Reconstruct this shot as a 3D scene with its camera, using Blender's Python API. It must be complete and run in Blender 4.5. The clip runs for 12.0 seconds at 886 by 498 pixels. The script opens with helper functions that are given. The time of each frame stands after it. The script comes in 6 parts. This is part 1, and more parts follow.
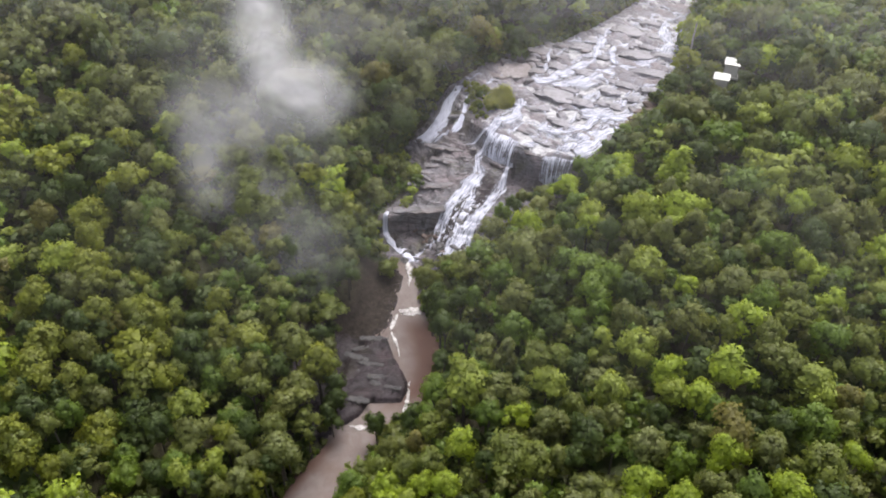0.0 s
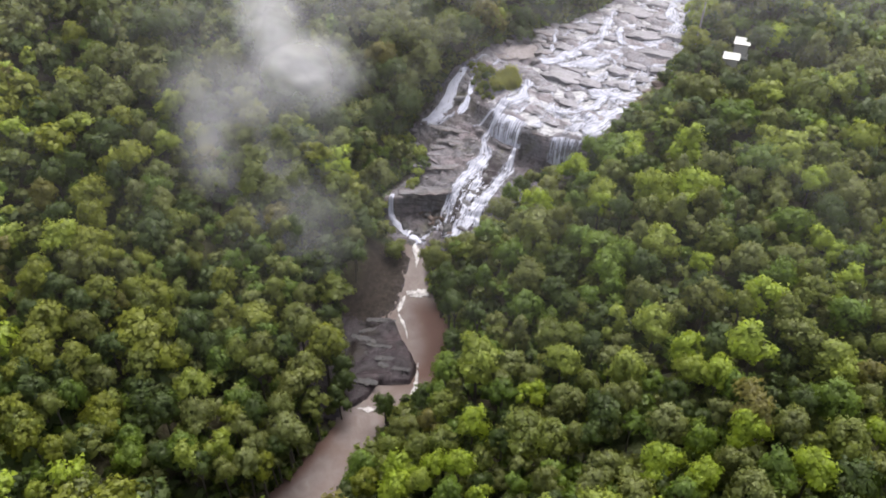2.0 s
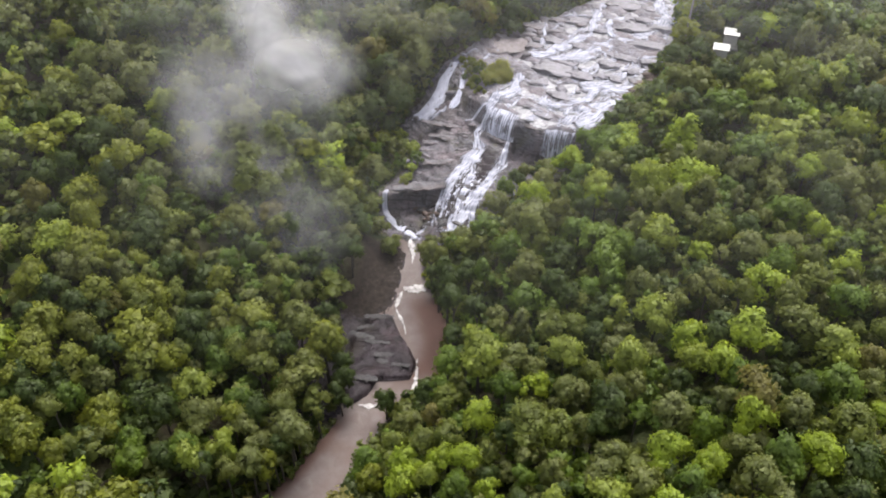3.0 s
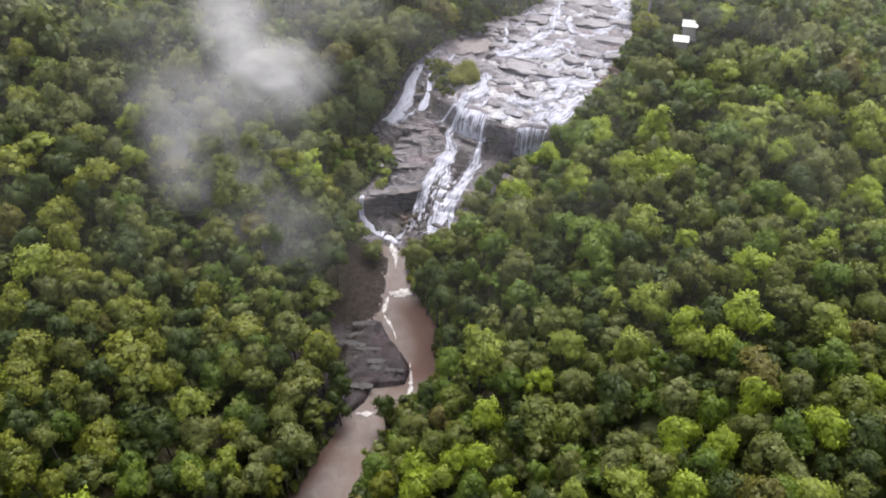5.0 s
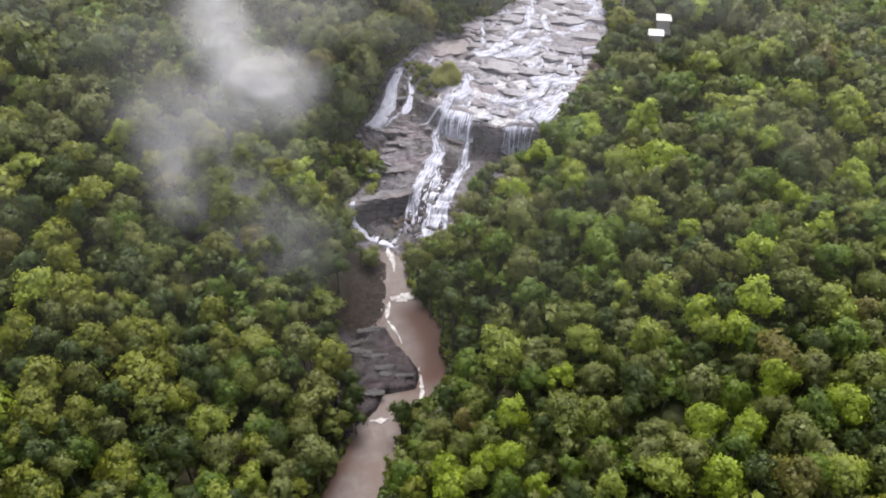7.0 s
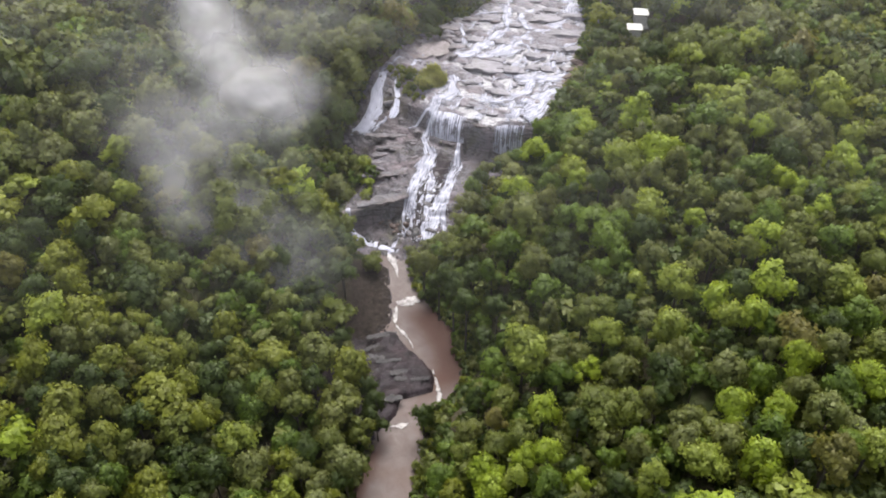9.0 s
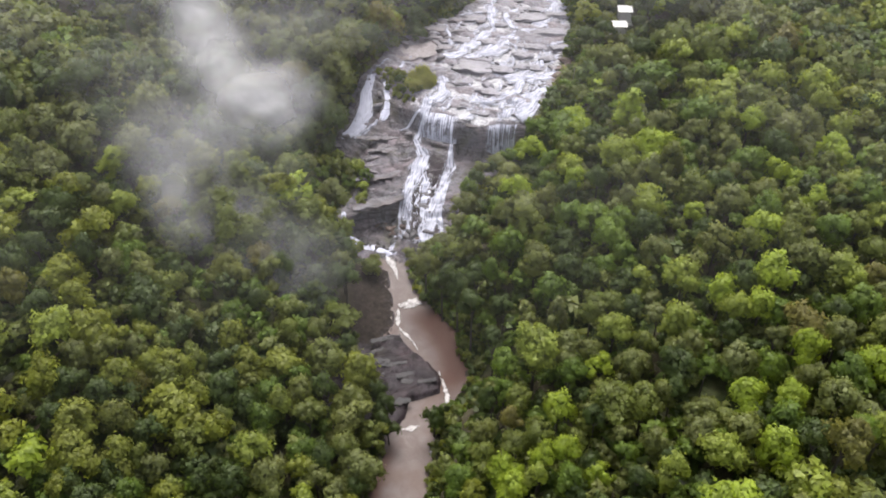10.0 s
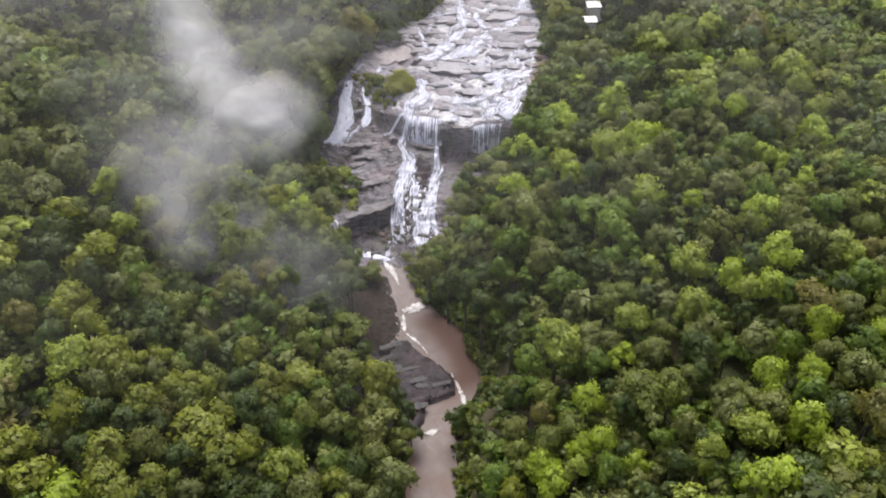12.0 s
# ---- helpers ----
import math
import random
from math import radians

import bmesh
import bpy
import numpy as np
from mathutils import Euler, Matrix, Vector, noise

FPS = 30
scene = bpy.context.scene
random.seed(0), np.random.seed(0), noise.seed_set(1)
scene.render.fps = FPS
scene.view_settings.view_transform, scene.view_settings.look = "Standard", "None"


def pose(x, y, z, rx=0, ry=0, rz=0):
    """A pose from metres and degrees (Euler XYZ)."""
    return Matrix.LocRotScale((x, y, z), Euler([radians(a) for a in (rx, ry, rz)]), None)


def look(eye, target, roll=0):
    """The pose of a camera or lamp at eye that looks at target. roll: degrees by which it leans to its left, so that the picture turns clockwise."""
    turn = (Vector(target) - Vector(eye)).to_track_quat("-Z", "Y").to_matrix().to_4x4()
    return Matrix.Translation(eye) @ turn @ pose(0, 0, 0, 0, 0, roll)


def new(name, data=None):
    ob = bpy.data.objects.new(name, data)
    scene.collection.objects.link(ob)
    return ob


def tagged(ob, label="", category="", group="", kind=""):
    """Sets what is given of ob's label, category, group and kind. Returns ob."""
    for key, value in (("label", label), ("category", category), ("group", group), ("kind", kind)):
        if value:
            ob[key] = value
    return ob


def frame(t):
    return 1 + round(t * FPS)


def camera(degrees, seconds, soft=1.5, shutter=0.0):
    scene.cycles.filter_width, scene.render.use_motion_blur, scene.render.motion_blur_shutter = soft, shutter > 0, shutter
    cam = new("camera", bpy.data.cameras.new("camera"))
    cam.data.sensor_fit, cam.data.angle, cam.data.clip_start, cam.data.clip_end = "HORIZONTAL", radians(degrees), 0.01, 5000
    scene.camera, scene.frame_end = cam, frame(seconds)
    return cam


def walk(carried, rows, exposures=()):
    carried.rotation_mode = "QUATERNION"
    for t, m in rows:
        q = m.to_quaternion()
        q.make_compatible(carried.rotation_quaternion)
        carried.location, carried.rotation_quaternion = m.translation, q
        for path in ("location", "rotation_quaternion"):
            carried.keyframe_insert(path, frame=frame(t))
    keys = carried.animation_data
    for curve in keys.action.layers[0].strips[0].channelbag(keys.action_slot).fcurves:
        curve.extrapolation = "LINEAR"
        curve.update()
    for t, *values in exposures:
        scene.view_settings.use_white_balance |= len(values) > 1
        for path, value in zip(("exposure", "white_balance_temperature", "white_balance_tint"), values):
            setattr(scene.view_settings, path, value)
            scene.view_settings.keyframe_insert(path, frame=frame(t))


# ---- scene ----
cam = camera(57.3, 12.0, soft=1.9)
METRES, EYE, TILT, LEAN, TURN = 60.0, 134.0, -40.0, 0.0, 0.0
ROWS = [
    (0.0, 0.0, 0.0, 0.0, 0.0, 0.0, -0.0),
    (0.5, -0.0012, 0.0134, -0.0151, -0.14, -0.05, 0.13),
    (1.0, -0.0088, 0.0263, -0.0299, -0.15, -0.13, 0.13),
    (1.5, -0.0215, 0.0399, -0.0459, -0.16, -0.2, 0.15),
    (2.0, -0.0412, 0.0533, -0.0615, -0.2, -0.24, 0.19),
    (2.5, -0.0646, 0.0632, -0.0722, -0.38, -0.31, 0.38),
    (3.0, -0.0896, 0.0657, -0.0753, -1.35, -0.36, 1.24),
    (5.0, -0.2326, 0.0729, -0.0678, -5.19, -0.4, 4.53),
    (5.5, -0.275, 0.0771, -0.0642, -6.06, -0.44, 5.27),
    (6.0, -0.3144, 0.0821, -0.061, -6.84, -0.47, 5.98),
    (6.5, -0.3625, 0.0886, -0.0558, -7.76, -0.53, 6.77),
    (7.0, -0.4085, 0.0952, -0.0498, -8.62, -0.6, 7.53),
    (9.0, -0.601, 0.1297, -0.0176, -12.13, -1.05, 10.52),
    (9.5, -0.6549, 0.1407, -0.0056, -13.23, -1.24, 11.44),
    (10.0, -0.7062, 0.1524, 0.0063, -14.27, -1.43, 12.31),
    (10.5, -0.7584, 0.1649, 0.0196, -15.34, -1.66, 13.18),
    (11.0, -0.8066, 0.1774, 0.0331, -16.34, -1.89, 14.0),
    (11.5, -0.8586, 0.1917, 0.0483, -17.43, -2.12, 14.88),
    (12.0, -0.9133, 0.2079, 0.0658, -18.65, -2.43, 15.84),
]
walk(cam, [(t, pose(0, 0, EYE, TILT, LEAN, TURN) @ pose(METRES * x, METRES * y, METRES * z, 90 + pitch, roll, yaw)) for t, x, y, z, yaw, pitch, roll in ROWS])

# ---- light: bright overcast, a wide soft sun ----
SUN_UP, SUN_ROUND = 66.0, 20.0
world = bpy.data.worlds.new("world")
scene.world = world
world.use_nodes = True
wn = world.node_tree
sky = wn.nodes.new("ShaderNodeTexSky")
sky.sky_type = "NISHITA"
sky.sun_disc = False
sky.sun_elevation, sky.sun_rotation = radians(SUN_UP), radians(SUN_ROUND)
sky.air_density, sky.dust_density = 1.0, 3.0
wn.nodes["Background"].inputs["Strength"].default_value = 0.15
pale = wn.nodes.new("ShaderNodeHueSaturation")
pale.inputs["Saturation"].default_value = 0.26
wn.links.new(sky.outputs[0], pale.inputs["Color"])
wn.links.new(pale.outputs[0], wn.nodes["Background"].inputs["Color"])
sun_data = bpy.data.lights.new("sun", "SUN")
sun_data.energy, sun_data.angle, sun_data.color = 1.7, radians(40), (1.0, 0.94, 0.87)
sun = new("sun", sun_data)
SUN_WAY = Vector((math.sin(radians(SUN_ROUND)) * math.cos(radians(SUN_UP)), math.cos(radians(SUN_ROUND)) * math.cos(radians(SUN_UP)), math.sin(radians(SUN_UP))))
sun.matrix_world = look(SUN_WAY * 300, (0, 0, 0))
scene.view_settings.exposure = 1.08

RNG = np.random.default_rng(7)


# ---- materials ----
class Shade:
    """A node material, built step by step."""

    def __init__(self, name, rough=0.6, spec=0.5):
        self.mat = bpy.data.materials.new(name)
        self.mat.use_nodes = True
        self.nt = self.mat.node_tree
        self.bsdf = self.nt.nodes["Principled BSDF"]
        self.out = self.nt.nodes["Material Output"]
        self.set("Roughness", rough)
        self.set("Specular IOR Level", spec)

    def set(self, socket, value):
        if hasattr(value, "is_output"):
            self.nt.links.new(value, self.bsdf.inputs[socket])
        else:
            self.bsdf.inputs[socket].default_value = value

    def node(self, kind, **values):
        n = self.nt.nodes.new(kind)
        for key, v in values.items():
            if hasattr(v, "is_output"):
                self.nt.links.new(v, n.inputs[key.replace("_", " ")])
            else:
                n.inputs[key.replace("_", " ")].default_value = v
        return n

    def place(self, scale=(1, 1, 1)):
        co = self.nt.nodes.new("ShaderNodeTexCoord")
        m = self.nt.nodes.new("ShaderNodeMapping")
        m.inputs["Scale"].default_value = scale
        self.nt.links.new(co.outputs["Object"], m.inputs["Vector"])
        return m.outputs["Vector"]

    def noise(self, scale, detail=4.0, rough=0.55, where=None, warp=0.0):
        n = self.node("ShaderNodeTexNoise", Scale=scale, Detail=detail, Roughness=rough, Distortion=warp)
        self.nt.links.new(where or self.place(), n.inputs["Vector"])
        return n.outputs["Fac"]

    def attr(self, name):
        n = self.nt.nodes.new("ShaderNodeAttribute")
        n.attribute_name = name
        return n.outputs["Fac"]

    def ramp(self, fac, stops, kind="LINEAR"):
        n = self.nt.nodes.new("ShaderNodeValToRGB")
        n.color_ramp.interpolation = kind
        while len(n.color_ramp.elements) < len(stops):
            n.color_ramp.elements.new(0.5)
        for e, (p, c) in zip(n.color_ramp.elements, stops):
            e.position = p
            e.color = (*c, 1) if hasattr(c, "__len__") else (c, c, c, 1)
        self.nt.links.new(fac, n.inputs["Fac"])
        return n.outputs["Color"]

    def mix(self, fac, a, b, blend="MIX"):
        n = self.nt.nodes.new("ShaderNodeMix")
        n.data_type, n.blend_type = "RGBA", blend
        for key, v in ((0, fac), (6, a), (7, b)):
            if hasattr(v, "is_output"):
                self.nt.links.new(v, n.inputs[key])
            else:
                n.inputs[key].default_value = (*v, 1) if hasattr(v, "__len__") else v
        return n.outputs[2]

    def calc(self, op, a, b=0.0, c=0.0):
        n = self.nt.nodes.new("ShaderNodeMath")
        n.operation = op
        for i, v in enumerate((a, b, c)):
            if hasattr(v, "is_output"):
                self.nt.links.new(v, n.inputs[i])
            else:
                n.inputs[i].default_value = v
        return n.outputs[0]

    def bump(self, height, depth=0.1, strength=0.6):
        n = self.node("ShaderNodeBump", Strength=strength, Distance=depth, Height=height)
        self.set("Normal", n.outputs["Normal"])


def leaf_material(name, stops, rough=0.5):
    s = Shade(name, rough, 0.35)
    info = s.nt.nodes.new("ShaderNodeObjectInfo")
    tone = s.calc("FRACT", s.calc("ADD", s.attr("tone"), s.node("ShaderNodeSeparateColor", Color=info.outputs["Color"]).outputs[0]))
    colour = s.ramp(tone, stops)
    leaf = s.attr("leaf")
    colour = s.mix(1.0, colour, s.ramp(leaf, [(0.1, 0.74), (0.5, 1.0), (0.9, 1.26)]), "MULTIPLY")
    patch = s.noise(0.35, 3.0)
    colour = s.mix(s.calc("MULTIPLY", s.calc("SUBTRACT", patch, 0.46), 1.0), colour, (0.13, 0.125, 0.035))
    s.set("Base Color", colour)
    face = s.nt.nodes.new("ShaderNodeAttribute")
    face.attribute_name = "face"
    turned = s.nt.nodes.new("ShaderNodeVectorTransform")
    turned.vector_type, turned.convert_from, turned.convert_to = "NORMAL", "OBJECT", "WORLD"
    s.nt.links.new(face.outputs["Vector"], turned.inputs[0])
    s.set("Normal", turned.outputs[0])
    thin = s.node("ShaderNodeBsdfTranslucent")
    s.nt.links.new(s.mix(1.0, colour, (1.25, 1.2, 0.45), "MULTIPLY"), thin.inputs["Color"])
    both = s.node("ShaderNodeMixShader")
    both.inputs[0].default_value = 0.44
    s.nt.links.new(s.bsdf.outputs[0], both.inputs[1])
    s.nt.links.new(thin.outputs[0], both.inputs[2])
    s.nt.links.new(both.outputs[0], s.out.inputs["Surface"])
    return s.mat


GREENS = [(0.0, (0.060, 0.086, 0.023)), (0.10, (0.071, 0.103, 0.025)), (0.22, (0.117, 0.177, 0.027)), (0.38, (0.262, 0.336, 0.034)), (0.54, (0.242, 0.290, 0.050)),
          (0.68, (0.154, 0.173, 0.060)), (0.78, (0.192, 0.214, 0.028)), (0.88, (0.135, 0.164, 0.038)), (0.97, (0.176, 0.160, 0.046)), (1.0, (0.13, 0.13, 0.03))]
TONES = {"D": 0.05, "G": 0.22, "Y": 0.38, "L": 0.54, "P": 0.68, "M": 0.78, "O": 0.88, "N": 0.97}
M_LEAF = leaf_material("foliage", GREENS)
GRASS = [(0.0, (0.22, 0.235, 0.06)), (0.5, (0.28, 0.29, 0.08)), (1.0, (0.16, 0.19, 0.05))]
M_REED = leaf_material("reed_grass", GRASS)


def bark_material():
    s = Shade("bark", 0.9, 0.2)
    n = s.noise(2.5, 5.0, 0.6, s.place((1, 1, 0.25)))
    s.set("Base Color", s.ramp(n, [(0.3, (0.05, 0.043, 0.035)), (0.6, (0.12, 0.105, 0.09)), (0.8, (0.22, 0.205, 0.185))]))
    s.bump(n, 0.08)
    return s.mat


M_BARK = bark_material()


def rock_colour(s, tint=1.0, brown=0.7, seams=0.75):
    big = s.noise(0.16, 4.0, 0.6)
    fine = s.noise(1.6, 6.0, 0.65)
    band = s.noise(0.9, 5.0, 0.6, s.place((0.25, 0.25, 3.5)), 0.6)
    c = s.ramp(fine, [(0.25, (0.084 * tint, 0.076 * tint, 0.087 * tint)), (0.5, (0.196 * tint, 0.185 * tint, 0.213 * tint)), (0.8, (0.333 * tint, 0.318 * tint, 0.364 * tint))])
    c = s.mix(s.ramp(big, [(0.42, 0.0), (0.62, brown)]), c, (0.205 * tint, 0.146 * tint, 0.142 * tint))
    c = s.mix(s.ramp(band, [(0.40, seams), (0.50, 0.0)]), c, (0.045, 0.040, 0.042))
    return c, fine, band


def rock_material(name="wet_rock", tint=0.98, brown=0.12, seams=0.3):
    s = Shade(name, 0.42, 0.5)
    c, fine, band = rock_colour(s, tint, brown, seams)
    s.set("Base Color", c)
    s.set("Roughness", s.ramp(fine, [(0.3, 0.28), (0.7, 0.62)]))
    s.bump(s.calc("ADD", fine, s.calc("MULTIPLY", band, 1.5)), 0.35, 0.9)
    return s.mat


def ground_material():
    s = Shade("forest_floor", 0.9, 0.2)
    n, m = s.noise(0.8, 6.0, 0.65), s.noise(0.08, 3.0)
    soil = s.ramp(n, [(0.3, (0.035, 0.030, 0.020)), (0.55, (0.075, 0.065, 0.040)), (0.8, (0.07, 0.095, 0.035))])
    soil = s.mix(s.ramp(m, [(0.45, 0.0), (0.6, 0.8)]), soil, (0.055, 0.085, 0.025))
    # near-black earth holds the shade under the gorge bank's overhanging trees
    soil = s.mix(s.attr("shaded_earth"), soil, s.ramp(n, [(0.3, (0.016, 0.012, 0.010)), (0.7, (0.042, 0.033, 0.028))]))
    c, fine, band = rock_colour(s, 0.62, 0.38)
    patch, streak = s.noise(0.11, 5.0, 0.6, None, 0.5), s.noise(0.5, 5.0, 0.65, s.place((1.0, 1.0, 0.3)), 0.8)
    c = s.mix(s.ramp(patch, [(0.52, 0.0), (0.60, 0.6)]), c, s.mix(1.0, c, (1.6, 1.5, 1.53), "MULTIPLY"))
    c = s.mix(s.ramp(patch, [(0.36, 0.55), (0.45, 0.0)]), c, (0.068, 0.066, 0.030))
    c = s.mix(s.ramp(streak, [(0.38, 0.75), (0.46, 0.0)]), c, (0.028, 0.024, 0.026))
    c = s.mix(s.attr("pale"), c, rock_colour(s, 1.0, 0.4, 0.55)[0])
    # wet rock by the falls; in the gorge its shade is painted in too
    damp_shade = s.ramp(s.calc("ADD", s.attr("damp_shade"), s.calc("SUBTRACT", fine, 0.5)), [(0.35, 0.0), (0.75, 1.0)])
    c = s.mix(damp_shade, c, s.mix(1.0, c, (0.25, 0.205, 0.218), "MULTIPLY"))
    rock = s.attr("rock")
    edge = s.ramp(s.calc("ADD", rock, s.calc("MULTIPLY", s.calc("SUBTRACT", fine, 0.5), 0.8)), [(0.40, 0.0), (0.58, 1.0)])
    s.set("Base Color", s.mix(edge, soil, c))
    s.set("Roughness", s.ramp(edge, [(0.0, 0.95), (1.0, 0.42)]))
    s.bump(s.calc("ADD", fine, s.calc("MULTIPLY", band, 1.2)), 0.3, 0.8)
    return s.mat


def pool_material(name="muddy_water", gain=1.0):
    s = Shade(name, 0.5, 0.12)
    n, m = s.noise(0.35, 4.0, 0.55, None, 1.0), s.noise(0.12, 3.0)
    c = s.ramp(n, [(0.3, (0.135, 0.108, 0.104)), (0.6, (0.165, 0.137, 0.133)), (0.85, (0.215, 0.195, 0.193))])
    c = s.mix(s.ramp(m, [(0.45, 0.0), (0.65, 0.6)]), c, (0.115, 0.078, 0.066))
    c = s.mix(1.0, c, (gain, gain, gain), "MULTIPLY")
    # silt colour with the bank trees' shade painted in
    c = s.mix(s.attr("silt_shade"), c, (0.088, 0.047, 0.037))
    s.set("Base Color", c)
    s.bump(s.noise(1.6, 4.0), 0.08, 0.5)
    return s.mat


def rapid_material(name, tones, relief):
    """Shallow fast water: foam streaked along the flow over grey-brown water."""
    s = Shade(name, 0.35, 0.5)
    n = s.noise(0.42, 5.0, 0.62, s.place((1.0, 1.35, 1.0)), 1.0)
    fine = s.noise(1.6, 5.0, 0.65)
    c = s.ramp(s.calc("ADD", s.calc("MULTIPLY", n, 0.75), s.calc("MULTIPLY", fine, 0.3)), [(k, c) for k, c in zip((0.40, 0.47, 0.54, 0.64), tones)])
    s.set("Base Color", c)
    s.bump(s.calc("ADD", n, fine), relief, 0.7)
    return s.mat


def fall_material(name, amount, soft=0.2, bright=1.0):
    """Falling white water: torn streaks that run down the ribbon; the gaps are clear."""
    s = Shade(name, 0.5, 0.4)
    at = s.node("ShaderNodeCombineXYZ")
    s.nt.links.new(s.calc("MULTIPLY", s.attr("across"), 2.5), at.inputs[0])
    s.nt.links.new(s.calc("MULTIPLY", s.attr("run"), 0.26), at.inputs[1])
    streak = s.noise(1.0, 4.0, 0.6, at.outputs[0], 0.4)
    clump = s.noise(0.55, 4.0, 0.6)
    rim = s.attr("rim")
    cover = s.calc("ADD", s.calc("ADD", s.calc("MULTIPLY", streak, 1.0), s.calc("MULTIPLY", clump, 0.6)), s.calc("MULTIPLY", rim, 0.5))
    alpha = s.ramp(cover, [(0.98 - amount, 0.0), (0.98 + soft - amount, 1.0)])
    s.set("Base Color", s.ramp(streak, [(0.28, tuple(v * bright for v in (0.21, 0.215, 0.285))), (0.5, tuple(v * bright for v in (0.33, 0.335, 0.41))), (0.7, tuple(v * bright for v in (0.42, 0.427, 0.50)))]))
    s.set("Alpha", alpha)
    s.bump(streak, 0.2, 0.6)
    return s.mat


def stream_foam_material():
    """Clotted creamy foam that lies in patches on slow water."""
    s = Shade("stream_foam", 0.6, 0.3)
    n = s.noise(0.9, 6.0, 0.62)
    alpha = s.ramp(s.calc("ADD", n, s.calc("MULTIPLY", s.attr("rim"), 0.55)), [(0.44, 0.0), (0.60, 0.65), (0.80, 1.0)])
    s.set("Base Color", s.ramp(n, [(0.3, (0.36, 0.33, 0.33)), (0.6, (0.50, 0.475, 0.475))]))
    s.set("Alpha", alpha)
    s.bump(n, 0.15, 0.6)
    return s.mat


def mist_material():
    """Thin drifting vapour: white, scattering, clear towards its rim."""
    s = Shade("mist", 1.0, 0.0)
    n = s.noise(0.055, 6.0, 0.56, None, 0.3)
    torn = s.calc("MAXIMUM", s.calc("MULTIPLY_ADD", n, 3.2, -0.6), 0.1)
    alpha = s.calc("MINIMUM", s.calc("MULTIPLY", s.attr("thick"), torn), 0.92)
    white = s.node("ShaderNodeBsdfDiffuse", Color=(0.74, 0.725, 0.75, 1))
    thru = s.node("ShaderNodeBsdfTranslucent", Color=(0.74, 0.725, 0.75, 1))
    glow = s.node("ShaderNodeMixShader", Fac=0.2)
    upward = s.node("ShaderNodeCombineXYZ", Z=1.0)
    s.nt.links.new(upward.outputs[0], white.inputs["Normal"])
    clear = s.node("ShaderNodeBsdfTransparent")
    both = s.node("ShaderNodeMixShader", Fac=alpha)
    for a, b, k in ((white, glow, 1), (thru, glow, 2), (clear, both, 1), (glow, both, 2)):
        s.nt.links.new(a.outputs[0], b.inputs[k])
    s.nt.links.new(both.outputs[0], s.out.inputs["Surface"])
    return s.mat


def plain(name, colour, rough=0.6, metal=0.0, dirt=0.25, scale=1.5):
    s = Shade(name, rough)
    n = s.noise(scale, 5.0, 0.6)
    s.set("Base Color", s.mix(s.ramp(n, [(0.35, dirt), (0.65, 0.0)]), colour, tuple(v * 0.55 for v in colour)))
    s.set("Metallic", metal)
    s.bump(n, 0.02, 0.3)
    return s.mat


M_GORGE, M_BROWN = rock_material("gorge_rock", 0.15, 0.7, 0.75), plain("brown_rock", (0.10, 0.066, 0.055), 0.6, 0.0, 0.5, 1.2)
M_ROCK, M_DARK_ROCK, M_GROUND = rock_material(), rock_material("dark_rock", 0.62, 0.7, 0.75), ground_material()
M_SPRAY = rock_material("spray_rock", 0.32, 0.7, 0.75)
M_FACE = rock_material("mauve_rock", 0.80, 0.7, 0.75)
M_SILT = rapid_material("silty_pool", ((0.14, 0.115, 0.118), (0.165, 0.138, 0.143), (0.20, 0.172, 0.18), (0.26, 0.235, 0.245)), 0.12)
M_STREAM_FOAM, M_TORRENT = stream_foam_material(), fall_material("white_torrent", 0.42, 0.6, 1.1)
M_RAPID = rapid_material("rapid_water", ((0.15, 0.143, 0.158), (0.25, 0.242, 0.262), (0.36, 0.352, 0.376), (0.45, 0.443, 0.468)), 0.4)
M_POOL, M_RILL = pool_material(), fall_material("white_rill", 0.10, 0.55)
M_VEIL, M_FAN = fall_material("thin_water_veil", -0.01, 0.2, 1.3), fall_material("white_fan", 0.55, 0.3, 1.5)
M_FALL, M_CURTAIN, M_MIST = fall_material("white_cascade", 0.31, 0.35, 1.12), fall_material("white_curtain", 0.21, 0.25, 1.35), mist_material()


# ---- mesh helpers ----
def mesh_np(name, verts, faces, mats, smooth=False, **attrs):
    """A mesh from arrays: faces all of one size; attrs are floats a point."""
    me = bpy.data.meshes.new(name)
    verts, faces = np.asarray(verts, np.float32), np.asarray(faces, np.int32)
    n, k = faces.shape
    me.vertices.add(len(verts))
    me.vertices.foreach_set("co", verts.ravel())
    me.loops.add(n * k)
    me.loops.foreach_set("vertex_index", faces.ravel())
    me.polygons.add(n)
    me.polygons.foreach_set("loop_start", np.arange(0, n * k, k, dtype=np.int32))
    me.polygons.foreach_set("loop_total", np.full(n, k, np.int32))
    me.polygons.foreach_set("use_smooth", np.full(n, smooth))
    for key, v in attrs.items():
        v = np.asarray(v, np.float32)
        if v.ndim == 2:
            me.attributes.new(key, "FLOAT_VECTOR", "POINT").data.foreach_set("vector", v.ravel())
        else:
            me.attributes.new(key, "FLOAT", "POINT").data.foreach_set("value", v)
    for m in mats if isinstance(mats, (list, tuple)) else [mats]:
        me.materials.append(m)
    me.update(calc_edges=True)
    return me


def part(name, bm, material, parent, label=""):
    """Links a bmesh (or a mesh) as one object under a thing or a part."""
    if isinstance(bm, bmesh.types.BMesh):
        me = bpy.data.meshes.new(name)
        bm.to_mesh(me)
        bm.free()
        me.materials.append(material)
    else:
        me = bm
    ob = new(name, me)
    ob.parent = parent
    return tagged(ob, label)


